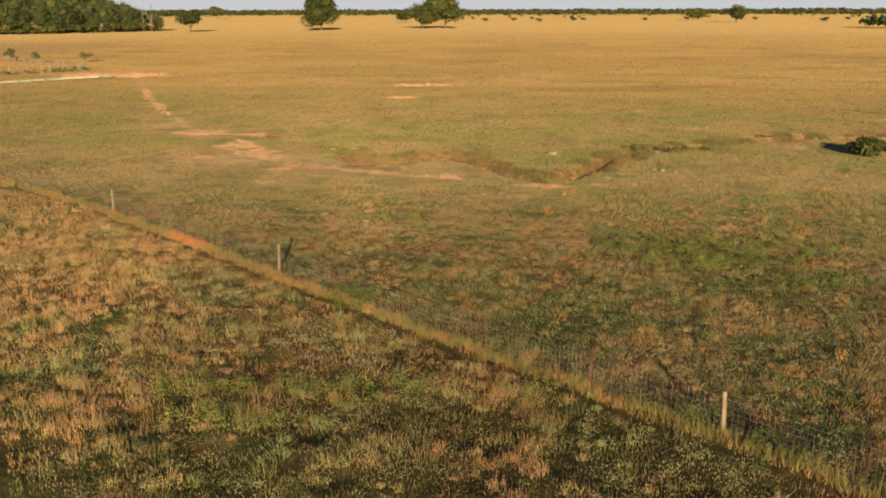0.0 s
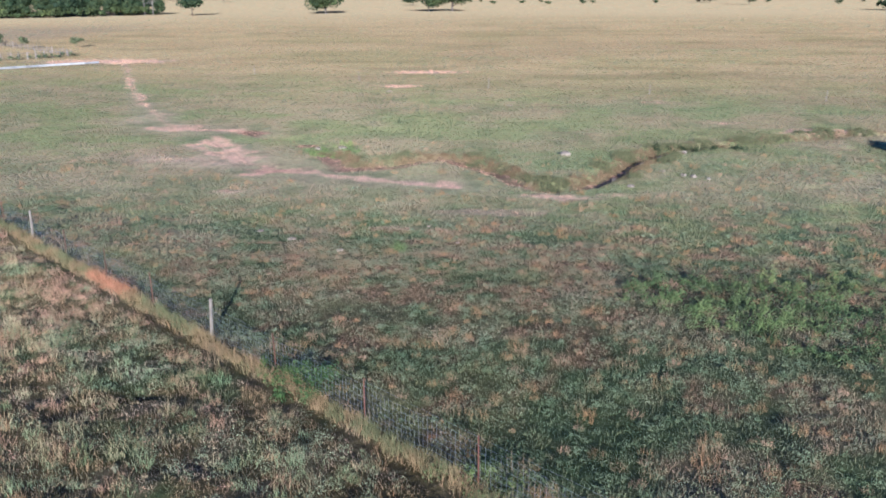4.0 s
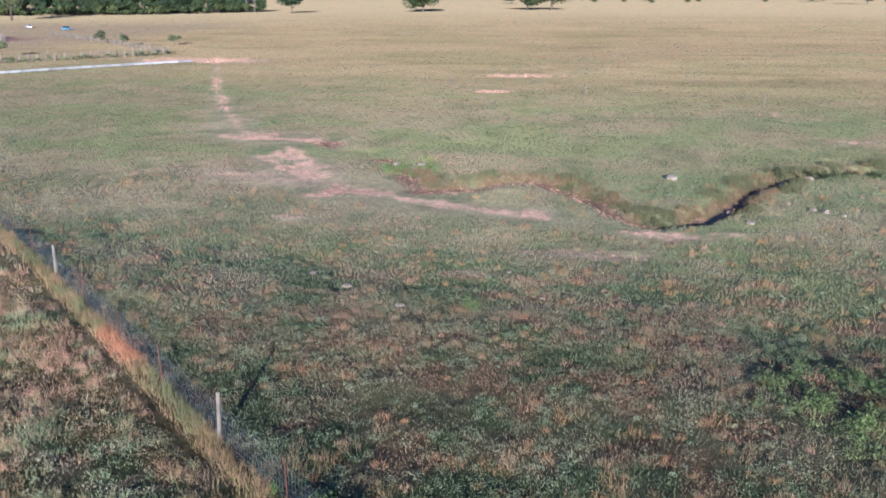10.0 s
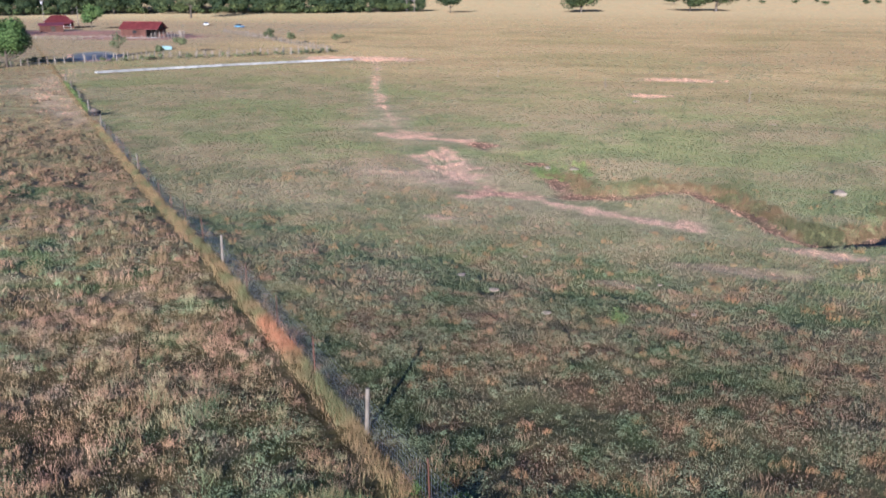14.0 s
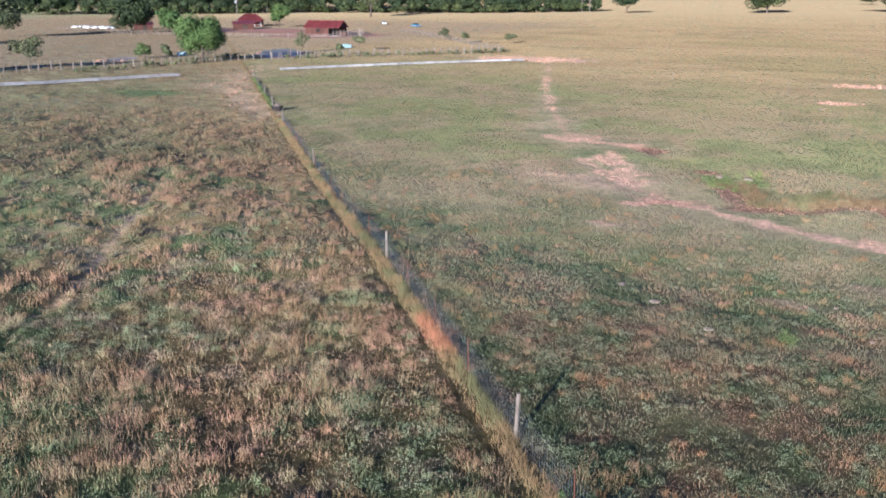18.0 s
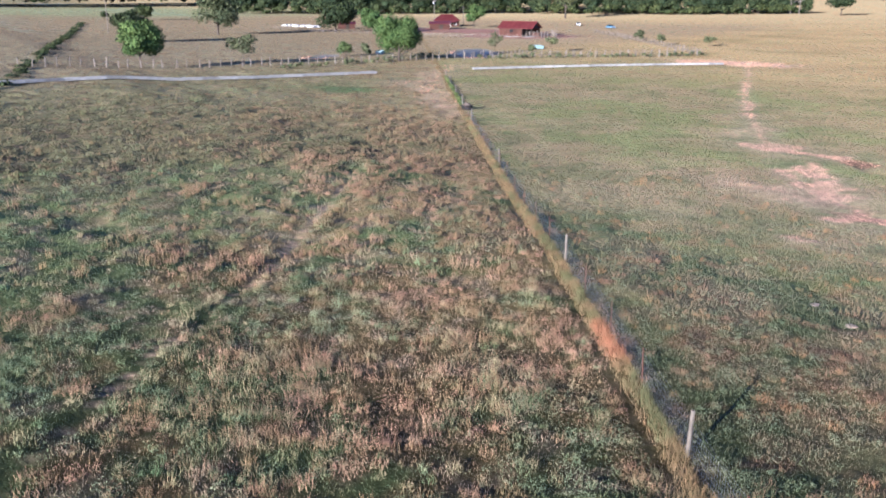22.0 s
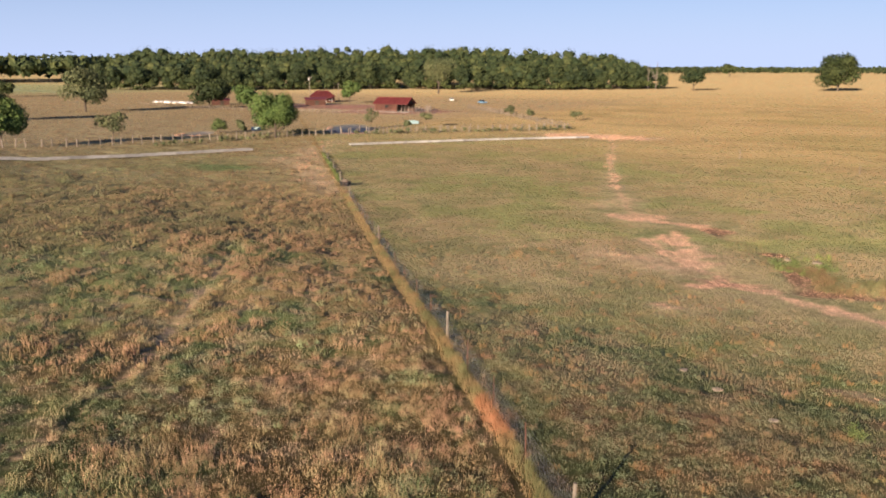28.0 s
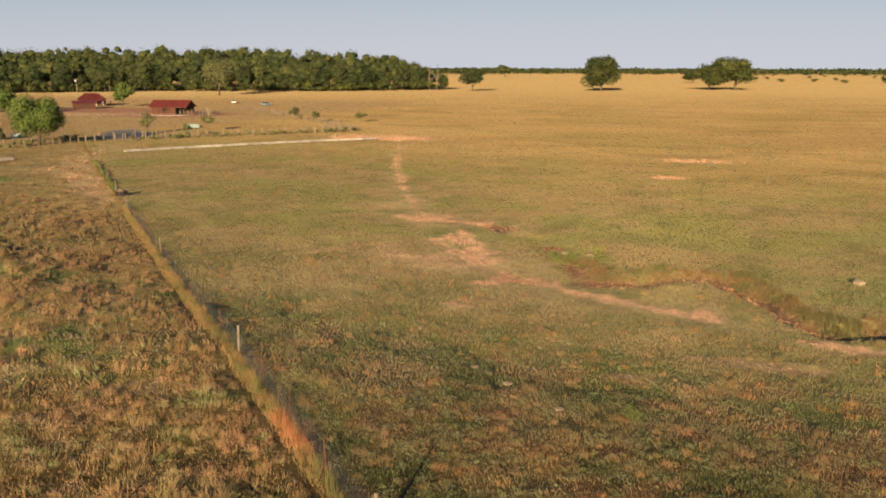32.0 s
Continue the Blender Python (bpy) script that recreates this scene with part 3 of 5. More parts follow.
def clumps(r0, r1, each, blades, width, leaves, leaf, rough_only=False):
    """The plants that stand out one by one: tussocks in the rough field, leafy weeds and tufts in the pasture."""
    x, y = scatter(r0, r1, each)
    s = fence_side(x, y)
    rut = np.minimum(off_line(x, y, TRACK_A), off_line(x, y, TRACK_B) + 0.15)
    m = rough_grain(x, y, 2.4, 91, 3) + rng.normal(0, 0.11, len(x))
    keep = (bare_soil(x, y) < 0.15) & (trampled(x, y) < 0.6) & (rut > 0.25) & (np.abs(s + 0.7) > 0.45) & (m > np.where(s < 0, 0.36, 0.36 + 0.18 * soft(-y, -54, -34)))
    if rough_only:
        keep &= s < 0
    x, y, s, m = x[keep], y[keep], s[keep], m[keep]
    n = len(x)
    field = s < 0
    size = np.clip(rng.lognormal(0, 0.36, n), 0.45, 1.9) * np.clip(0.5 + m, 0.6, 1.3)
    lush = rough_grain(x, y, 4, 93, 3) + rng.normal(0, 0.08, n) + np.clip(-s - 16, -9, 26) * 0.0095 - 0.005 + 0.13 * (1 - soft(x, -16, -5))
    for cx, cy, rx, ry in ((-28.6, 32.5, 5, 3.2), (-36.2, 26.5, 4, 4), (-27.3, 17.4, 2.2, 2.6)):
        lush = lush + 0.2 * soft(np.hypot((x - cx) / rx, (y - cy) / ry), 0.4, 1.2)
    kind = np.where(lush > 0.6, 2, np.where(lush > 0.52, 3, np.where(lush > 0.45, 1, np.where(lush > 0.37, 0, 4))))
    kind = np.where(rng.uniform(0, 1, n) < 0.22, rng.integers(0, 5, n), kind)
    dull = rng.uniform(0, 1, n)
    kind = np.where(~field, np.where(dull < 0.05, 4, np.where(dull < 0.14, 5, np.where(dull < 0.2, 0, np.where(dull < 0.55, 3, 2)))), kind)
    # Near-left field plants carry the same added brightness in their colour.
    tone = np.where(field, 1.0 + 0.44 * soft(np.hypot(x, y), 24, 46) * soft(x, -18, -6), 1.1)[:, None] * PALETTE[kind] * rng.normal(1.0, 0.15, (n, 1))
    tone = np.clip(blend(plant_tone(x, y), tone, np.where(field, 0.72, 0.62) * (0.6 if rough_only else 1.0)), 0.03, 0.75) * (0.82 if rough_only else 1.0)
    leafy_one = (kind == 2) | (kind == 3)
    leafy_one = np.where(field, rng.uniform(0, 1, n) < np.where(leafy_one, 0.88, 0.36), leafy_one)
    for pick, name, label in ((field & ~leafy_one, "tussocks", "russet and straw-coloured grass tussocks in the rough field"), (~field & ~leafy_one, "pasture_tufts", "russet tufts of dry grass in the pasture")):
        if pick.any():
            v, f = tufts(x[pick], y[pick], (np.where(field, 0.36, 0.24) * size)[pick], (np.where(field, 0.24, 0.2) * size)[pick], blades, width, 0.65)
            tint = np.tile(np.array([(0.82, 0.98, 0.85), (0.82, 0.98, 0.85), (1.1, 1.0, 0.98)]), (int(pick.sum()) * blades, 1))
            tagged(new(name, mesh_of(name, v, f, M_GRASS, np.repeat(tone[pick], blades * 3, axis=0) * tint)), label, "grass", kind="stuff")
    for pick, name, label in ((field & leafy_one, "field_weeds", "grey-green leafy weeds in the rough field"), (~field & leafy_one, "pasture_weeds", "low leafy green and brown weeds in the pasture")):
        if pick.any():
            v, f = forbs(x[pick], y[pick], (np.where(field, 0.34, 0.26) * size)[pick], (np.where(field, 0.29, 0.28) * size)[pick], leaves, leaf)
            tagged(new(name, mesh_of(name, v, f, M_GRASS, np.repeat(tone[pick] * 0.96, leaves * 3, axis=0))), label, "weeds", kind="stuff")


sward(0, 36, 180, 0.016, 0.85, dim=0.95, vary=0.16)
sward(36, 62, 60, 0.042, 0.95, dim=0.88, vary=0.1, turn=0.6)
clumps(0, 36, 6.0, 46, 0.012, 60, 0.024)
clumps(36, 66, 2.6, 30, 0.032, 30, 0.04)
clumps(66, 112, 1.3, 14, 0.08, 14, 0.09, True)
sward(62, 100, 30, 0.12, 0.85, 0.4, 0.67, 0.06, 0.3)
sward(100, 170, 12.5, 0.3, 0.75, 0.4, 0.54, 0.04, 0.22)
sward(170, 330, 2.7, 0.8, 0.85, 0.3, 0.48, 0.03, 0.18)
sward(330, 700, 0.5, 2.6, 1.3, 0.2, 0.48, 0.03, 0.15)
sward(700, 1700, 0.045, 9.0, 2.2, 0.1, 0.48, 0.03, 0.15)
sward(1700, 4200, 0.003, 30.0, 4.0, 0.1, 0.48, 0.03, 0.15)


def fringe_grass():
    """The golden strip left uncut along the wire."""
    u = np.repeat(np.arange(-20, 98, 0.16), 2)
    u = u + rng.uniform(-0.1, 0.1, len(u))
    off = rng.uniform(-0.64, -0.1, len(u))
    x = 6.12 + (-u + off) * 0.7071
    y = 4.23 + (u + off) * 0.7071
    mix = rough_grain(x, y, 1.1, 97, 2)
    tone = blend(rgb(0.31, 0.225, 0.11), rgb(0.2, 0.2, 0.09), soft(-mix, -0.62, -0.48))
    tone = blend(tone, rgb(0.46, 0.225, 0.115), soft(np.hypot(x + 15.3, y - 25.3), 1.2, 2.6)) * rng.normal(0.95, 0.1, (len(x), 1))
    v, f = tufts(x, y, 0.3 + 0.22 * mix, np.full(len(x), 0.16), 22, 0.016, 0.5)
    tagged(new("fence_grass", mesh_of("fence_grass", v, f, M_GRASS, np.repeat(np.clip(tone, 0.03, 0.8), 66, axis=0))), "golden uncut grass strip along the wire fence", "grass", kind="stuff")


fringe_grass()


def clods(r0, r1, cell, size):
    """Crumbs of trodden earth on the bare trails."""
    x, y = scatter(r0, r1, 1 / cell**2)
    k = bare_soil(x, y) > rng.uniform(0.34, 0.85, len(x))
    x, y = x[k], y[k]
    a = rng.uniform(0, 2 * np.pi, (len(x), 1)) + np.array([[0, 1.6, 3.1, 4.7]]) + rng.normal(0, 0.25, (len(x), 4))
    w = size * rng.uniform(0.5, 1.5, (len(x), 4))
    z = height(x, y)
    base = np.stack([x[:, None] + np.cos(a) * w, y[:, None] + np.sin(a) * w, np.repeat(z[:, None] - 0.02, 4, 1)], -1)
    tip = np.stack([x, y, z + size * rng.uniform(0.25, 0.75, len(x))], -1)[:, None]
    v = np.concatenate([base, tip], 1).reshape(-1, 3)
    i = np.arange(len(x), dtype=np.int32)[:, None] * 5
    f = np.concatenate([np.concatenate([i + p, i + (p + 1) % 4, i + 4], 1) for p in range(4)])
    soil = blend(SOIL, rgb(0.62, 0.36, 0.23), rng.uniform(0, 1, len(x))) * rng.normal(1.0, 0.1, (len(x), 1))
    tagged(new("clods", mesh_of("clods", v, f, M_HAY, np.repeat(np.clip(soil * rgb(0.86, 0.82, 0.84), 0.05, 0.85), 5, axis=0))), "reddish clods of trodden bare earth", "earth", kind="stuff")


clods(20, 62, 0.11, 0.042)
clods(62, 110, 0.15, 0.06)
clods(110, 200, 0.42, 0.18)


def weed_patch(cx, cy, rx, ry, n, tall, label, leaf=0.045, leaves=80, seed=1, mat=M_WEED):
    """A patch of taller leafy weeds."""
    q = np.random.default_rng(seed)
    a, d = q.uniform(0, 2 * np.pi, n), np.sqrt(q.uniform(0, 1, n))
    x, y = cx + np.cos(a) * d * rx, cy + np.sin(a) * d * ry
    v, f = forbs(x, y, tall * q.uniform(0.4, 1.2, n), 0.18 + 0.28 * q.uniform(0, 1, n), leaves, leaf)
    tagged(new("weeds", mesh_of("weeds", v, f, mat)), label, "weeds", kind="stuff")


weed_patch(9.2, 24.6, 4.0, 3.6, 120, 0.72, "tall green leafy weeds in the pasture", 0.04, 110, seed=1)
weed_patch(14.5, 27, 3.4, 3.6, 60, 0.5, "tall green leafy weeds in the pasture", seed=2)
weed_patch(12.5, 20.8, 3.6, 3.0, 70, 0.48, "tall green leafy weeds in the pasture", seed=12)
weed_patch(18.5, 69.0, 4.5, 1.6, 30, 0.55, "dark green brush along the creek", 0.07, seed=3, mat=M_OAK)
weed_patch(-13.2, 66, 2.6, 3.4, 40, 0.45, "dark green brush in the gully", 0.06, seed=4)
weed_patch(-5.6, 15.9, 0.9, 1.3, 26, 0.5, "bright green weeds grown through the fence", seed=5, mat=M_FRESH)
weed_patch(5.5, 5.0, 0.6, 0.6, 14, 0.85, "leafy green bush at a fence post", seed=6)
weed_patch(7.4, 3.2, 1.2, 0.9, 16, 0.5, "leafy green weeds at the foot of the fence", seed=7)
for k, (cx, cy, rx, ry, n) in enumerate(((-9.6, 6.9, 1.6, 0.8, 16), (-6.4, 6.6, 2.0, 0.9, 24), (-3.4, 6.4, 1.8, 1.0, 24), (-7.4, 4.4, 2.2, 0.9, 22), (-0.6, 10.4, 1.4, 0.8, 12), (1.6, 6.8, 1.6, 0.8, 14))):
    weed_patch(cx, cy, rx, ry, n, 0.55, "dark green leafy weeds in the rough field", 0.035, 90, 21 + k)
weed_patch(-4.25, 32.4, 0.4, 0.4, 6, 0.7, "single dark green weed in the pasture", seed=8)
weed_patch(-6.4, 17.0, 0.7, 0.9, 14, 0.45, "bright green weeds grown through the fence", seed=9, mat=M_FRESH)


def bank_grass():
    """Brown uncut grass along the far bank of the creek."""
    x, y = scatter(40, 95, 16)
    d = off_line(x, y, CREEK[4:])
    side = rough_grain(x, y, 2.2, 101, 2)
    k = (d > 0.5) & (d < 1.1 + 3.2 * side**2) & (off_line(x - 0.3, y - 0.6, CREEK[4:]) < d + 0.1) & (off_line(x, y, PATH) > 1.2)
    x, y, side = x[k], y[k], side[k]
    tone = blend(rgb(0.2, 0.145, 0.075), rgb(0.13, 0.13, 0.06), soft(-side, -0.62, -0.45)) * rng.normal(1.0, 0.12, (len(x), 1))
    v, f = tufts(x, y, 0.26 + 0.34 * side, np.full(len(x), 0.2), 14, 0.035, 0.5)
    tagged(new("bank_grass", mesh_of("bank_grass", v, f, M_GRASS, np.repeat(np.clip(tone, 0.03, 0.5), 42, axis=0))), "tall brown grass along the creek bank", "grass", kind="stuff")


bank_grass()


# ---- building blocks ----
def part(name, bm, mat, parent, label=""):
    """A bmesh as one mesh object under a thing or a part."""
    me = bpy.data.meshes.new(name)
    bm.to_mesh(me)
    bm.free()
    me.materials.append(mat)
    return hang(name, me, parent, label)


def hang(name, me, parent, label=""):
    ob = new(name, me)
    ob.parent = parent
    if label:
        ob["label"] = label
    return ob


def thing(name, x, y, z=None, turn=0.0, label="", category="", group=""):
    ob = new(name)
    ob.empty_display_size = 0.3
    ob.matrix_world = pose(x, y, float(height(x, y)) if z is None else z, 0, 0, turn)
    return tagged(ob, label, category, group)


def box(sx, sy, sz, x=0.0, y=0.0, z=0.0, bevel=0.0, bm=None, m=None):
    """A box that stands on z, with eased edges."""
    bm = bm or bmesh.new()
    r = bmesh.ops.create_cube(bm, size=1.0, matrix=(m or Matrix.Identity(4)) @ Matrix.Translation((x, y, z + sz / 2)) @ Matrix.Diagonal((sx, sy, sz, 1)))
    if bevel:
        bmesh.ops.bevel(bm, geom=list({e for v in r["verts"] for e in v.link_edges}), offset=bevel, segments=1, affect="EDGES")
    return bm


def rod(r0, r1, length, x=0.0, y=0.0, z=0.0, sides=8, bm=None, m=None):
    bm = bm or bmesh.new()
    bmesh.ops.create_cone(bm, cap_ends=True, segments=sides, radius1=r0, radius2=r1, depth=length, matrix=(m or Matrix.Identity(4)) @ Matrix.Translation((x, y, z + length / 2)))
    return bm


def prism(profile, length, bm=None):
    """An outline in y and z drawn out along x."""
    bm = bm or bmesh.new()
    a = [bm.verts.new((-length / 2, y, z)) for y, z in profile]
    b = [bm.verts.new((length / 2, y, z)) for y, z in profile]
    n = len(profile)
    for k in range(n):
        bm.faces.new((a[k], a[(k + 1) % n], b[(k + 1) % n], b[k]))
    bm.faces.new(a[::-1])
    bm.faces.new(b)
    bmesh.ops.recalc_face_normals(bm, faces=bm.faces)
    return bm


# ---- trees ----
def tube(points, radii, sides=6):
    """A tapering limb: corners and four-sided faces."""
    p = np.array(points, float)
    v, f = [], []
    for k in range(len(p)):
        d = p[min(k + 1, len(p) - 1)] - p[max(k - 1, 0)]
        d = d / (np.linalg.norm(d) + 1e-9)
        u = np.cross(d, (0.3, 0.9, 0.2))
        u = u / (np.linalg.norm(u) + 1e-9)
        w = np.cross(d, u)
        for s in range(sides):
            a = 2 * np.pi * s / sides
            v.append(p[k] + radii[k] * (np.cos(a) * u + np.sin(a) * w))
    for k in range(len(p) - 1):
        for s in range(sides):
            f.append((k * sides + s, k * sides + (s + 1) % sides, (k + 1) * sides + (s + 1) % sides, (k + 1) * sides + s))
    return np.array(v), np.array(f)


def joined(pieces):
    v, f, at = [], [], 0
    for a, b in pieces:
        v.append(a)
        f.append(b + at)
        at += len(a)
    return np.concatenate(v), np.concatenate(f)


_bm = bmesh.new()
bmesh.ops.create_icosphere(_bm, subdivisions=1, radius=1.0)
KNOB = np.array([v.co[:] for v in _bm.verts])
KNOB_FACES = np.array([[v.index for v in q.verts] for q in _bm.faces])
_bm.free()


def crown_cloud(r, tall, wide, low, lobes, leaves, leaf, airy=0.0, flat=1.0, tight=1.0):
    """Leaf clumps over the lobes of a crown that reaches from low to tall and is wide across: corners and faces."""
    mid, half = (tall + low) / 2, (tall - low) / 2
    wide = wide * 1.14
    c = []
    for k in range(lobes):
        a, up = r.uniform(0, 2 * np.pi), r.uniform(-0.8, 0.85)
        out_r = np.sqrt(max(0.05, 1 - up * up)) * r.uniform(0.4, 0.82) * tight if k else 0.0
        c.append((np.cos(a) * out_r * wide / 2, np.sin(a) * out_r * wide / 2, mid + up * half * 0.66 * (0.4 + 0.6 * tight) if k else mid, r.uniform(0.2, 0.44) / tight**0.6 if k else 0.52 / tight**0.8))
    c = np.array(c)
    pick = r.choice(len(c), leaves, p=c[:, 3] ** 2 / (c[:, 3] ** 2).sum())
    d = r.normal(0, 1, (leaves, 3))
    d /= np.linalg.norm(d, axis=1, keepdims=True)
    rad = c[pick, 3] * (0.62 + 0.46 * r.uniform(0, 1, leaves) ** 0.7 - airy * r.uniform(0, 0.45, leaves))
    size = np.array([wide / 2, wide / 2, min(half * flat, wide * 0.46)])
    p = c[pick, :3] + d * rad[:, None] * size
    p[:, 2] = np.maximum(p[:, 2], low * r.uniform(0.75, 1.15, leaves))
    nrm = d + r.normal(0, 0.4, (leaves, 3))
    nrm /= np.linalg.norm(nrm, axis=1, keepdims=True)
    u = np.cross(nrm, r.normal(0, 1, (leaves, 3)))
    u /= np.linalg.norm(u, axis=1, keepdims=True)
    w = np.cross(nrm, u)
    s = leaf * r.uniform(0.6, 1.35, (leaves, 1))
    q = np.stack([p - u * s, p - w * s * 0.62 + nrm * s * 0.22, p + u * s, p + w * s * 0.62 + nrm * s * 0.18], 1)
    i = np.arange(leaves)[:, None] * 4
    f = np.concatenate([np.concatenate([i, i + 1, i + 2], 1), np.concatenate([i, i + 2, i + 3], 1)])
    if airy:
        return q.reshape(-1, 3), f
    # a dim inner mass behind the leaves of each lobe
    pieces = [(q.reshape(-1, 3), f)]
    for cx, cy, cz, cr in c:
        k = KNOB * (1 + r.uniform(-0.16, 0.16, (len(KNOB), 1))) * cr * 0.6 * size + (cx, cy, cz)
        k[:, 2] = np.maximum(k[:, 2], low)
        pieces.append((k, KNOB_FACES))
    return joined(pieces)


def trunk_of(r, tall, wide, low, girth, limbs=6):
    top = low + (tall - low) * 0.55
    lean = r.uniform(-0.04, 0.04, 2) * tall
    pts = [(lean[0] * k * k, lean[1] * k * k, k * top - 0.25) for k in (0, 0.06, 0.3, 0.65, 1.0)]
    pieces = [tube(pts, [girth * 1.5, girth, girth * 0.85, girth * 0.55, girth * 0.2], 8)]
    for k in range(limbs):
        a, z0 = 2 * np.pi * k / limbs + r.uniform(-0.4, 0.4), low * 0.9 + (top - low) * r.uniform(0.0, 0.7)
        reach = wide * r.uniform(0.22, 0.4)
        e = (np.cos(a) * reach, np.sin(a) * reach, z0 + reach * r.uniform(0.5, 1.1))
        mid = (e[0] * 0.45, e[1] * 0.45, z0 + (e[2] - z0) * 0.35)
        pieces.append(tube([(0, 0, z0 - 0.1), mid, e], [girth * 0.5, girth * 0.3, girth * 0.08], 5))
    return joined(pieces)


def tree(x, y, tall, wide, low, leaf_mat, label, leaves=1500, leaf=0.4, lobes=14, seed=1, name="tree", girth=None, airy=0.0, group="", limbs=6):
    r = np.random.default_rng(seed)
    t = thing(name, x, y, turn=r.uniform(0, 360), label=label, category=name, group=group)
    v, f = trunk_of(r, tall, wide, max(low, 0.4), girth or 0.022 * tall + 0.05, limbs)
    hang("trunk", mesh_of("trunk", v, f, M_BARK, smooth=True), t)
    v, f = crown_cloud(r, tall, wide, low, lobes, leaves, leaf, airy, tight=0.72 if name == "woodland_tree" else 0.88)
    hang("crown", mesh_of("crown", v, f, leaf_mat), t)
    return t


tree(-134.2, 133.2, 10.6, 9.8, 0.9, M_FRESH, "bright green leafy tree by the farm fence", 11000, 0.2, 30, 11, girth=0.3)
tree(-152.2, 134, 3.8, 3.8, 0.2, M_WEED, "small round dark green bush by the farm fence", 900, 0.2, 7, 12, "bush", 0.08)
tree(-142.6, 131.2, 4.6, 2.6, 0.4, M_PALE, "slender pale green bush by the farm fence", 700, 0.2, 6, 13, "bush", 0.07, 0.3)
tree(-264, 175, 15.5, 16.5, 1.5, M_PALE, "broad grey-green tree on the farm meadow", 4200, 0.42, 20, 14, airy=0.2)
tree(-144.9, 101.3, 6.4, 6.4, 1.6, M_PALE, "thin pale willow by the row of posts", 1100, 0.22, 10, 15, girth=0.1, airy=0.5)
tree(-232, 126, 9.4, 11, 1.0, M_OAK, "round dark green tree on the farm meadow", 3600, 0.36, 16, 16, girth=0.25)
tree(-147.0, 80.6, 8.6, 7.4, 1.4, M_FRESH, "bright green leafy tree behind the feed bunk", 5200, 0.24, 24, 47, girth=0.22)
tree(-432, 241, 9, 12, 0.2, M_OAK, "round dark tree out on the meadow", 1400, 0.5, 9, 17)
tree(-451, 230, 5.2, 5, 0.4, M_OAK, "small dark tree out on the meadow", 700, 0.4, 7, 18)
tree(-256, 221, 12, 18.5, 0.8, M_OAK, "dark leafy tree beside the farmyard", 3400, 0.46, 18, 19)
tree(-241, 226, 9.5, 11, 0.8, M_FRESH, "green leafy tree beside the farmyard", 2400, 0.42, 14, 20)
tree(-242.4, 285.3, 10.4, 8.4, 0.9, M_FRESH, "bright green upright tree beside the red house", 2600, 0.36, 14, 22, girth=0.18)
for k, (x, y, h, w) in enumerate(((-137.6, 169.7, 5.6, 4.6), (-131, 184.4, 4.6, 4.2), (-133.7, 232, 4.6, 3.2), (-123.6, 226.6, 3.4, 3.2), (-111, 230.4, 3.2, 4.4), (-125, 168, 3.0, 2.2), (-147, 150, 3.0, 2.4))):
    tree(x, y, h, w, 1.0, M_PALE, "thin young tree with pale leaves in the paddock", 520, 0.2, 7, 30 + k, "young_tree", 0.06, 0.5, "young trees in the paddock", 4)
tree(-283.7, 411.7, 22.5, 22, 4.5, M_PALE, "big half-bare tree in front of the woods", 2600, 0.5, 22, 40, girth=0.55, airy=0.6, limbs=11)
tree(-101.6, 565.9, 23, 25.5, 0.3, M_OAK, "dense round oak alone on the plain", 5600, 0.66, 26, 41, girth=0.6)
tree(-22.5, 628, 26.5, 31, 2.6, M_OAK, "broad spreading oak alone on the plain", 5200, 0.75, 26, 42, girth=0.8)
tree(-39, 627, 18.5, 25, 1.2, M_OAK, "low spreading oak leaning on a taller one", 3600, 0.72, 22, 43, girth=0.5)
tree(-174, 522, 14.5, 17.5, 2.6, M_WOOD_LEAF, "small rounded tree by the corner of the woods", 2000, 0.6, 12, 44, girth=0.3)
tree(-77.9, 977, 13, 24, 0.3, M_OAK, "low dark tree far out on the plain", 900, 0.9, 8, 45)
tree(271, 929, 19, 22, 1.0, M_OAK, "round dark tree far out on the plain", 1200, 0.9, 10, 47)
tree(289, 1165, 17, 30, 1.0, M_OAK, "broad dark tree far out on the plain", 1200, 1.0, 10, 48)
tree(-443, 1512, 24, 26, 1.0, M_OAK, "round dark tree far out on the plain", 700, 1.4, 8, 49)
tree(36.7, 65.6, 1.9, 4.6, 0.05, M_OAK, "low dark thicket beside the washed-out bank", 1500, 0.16, 9, 50, "thicket", 0.05)
tree(40.5, 66.5, 1.7, 3.6, 0.05, M_OAK, "low dark thicket beside the washed-out bank", 1200, 0.16, 9, 51, "thicket", 0.05)

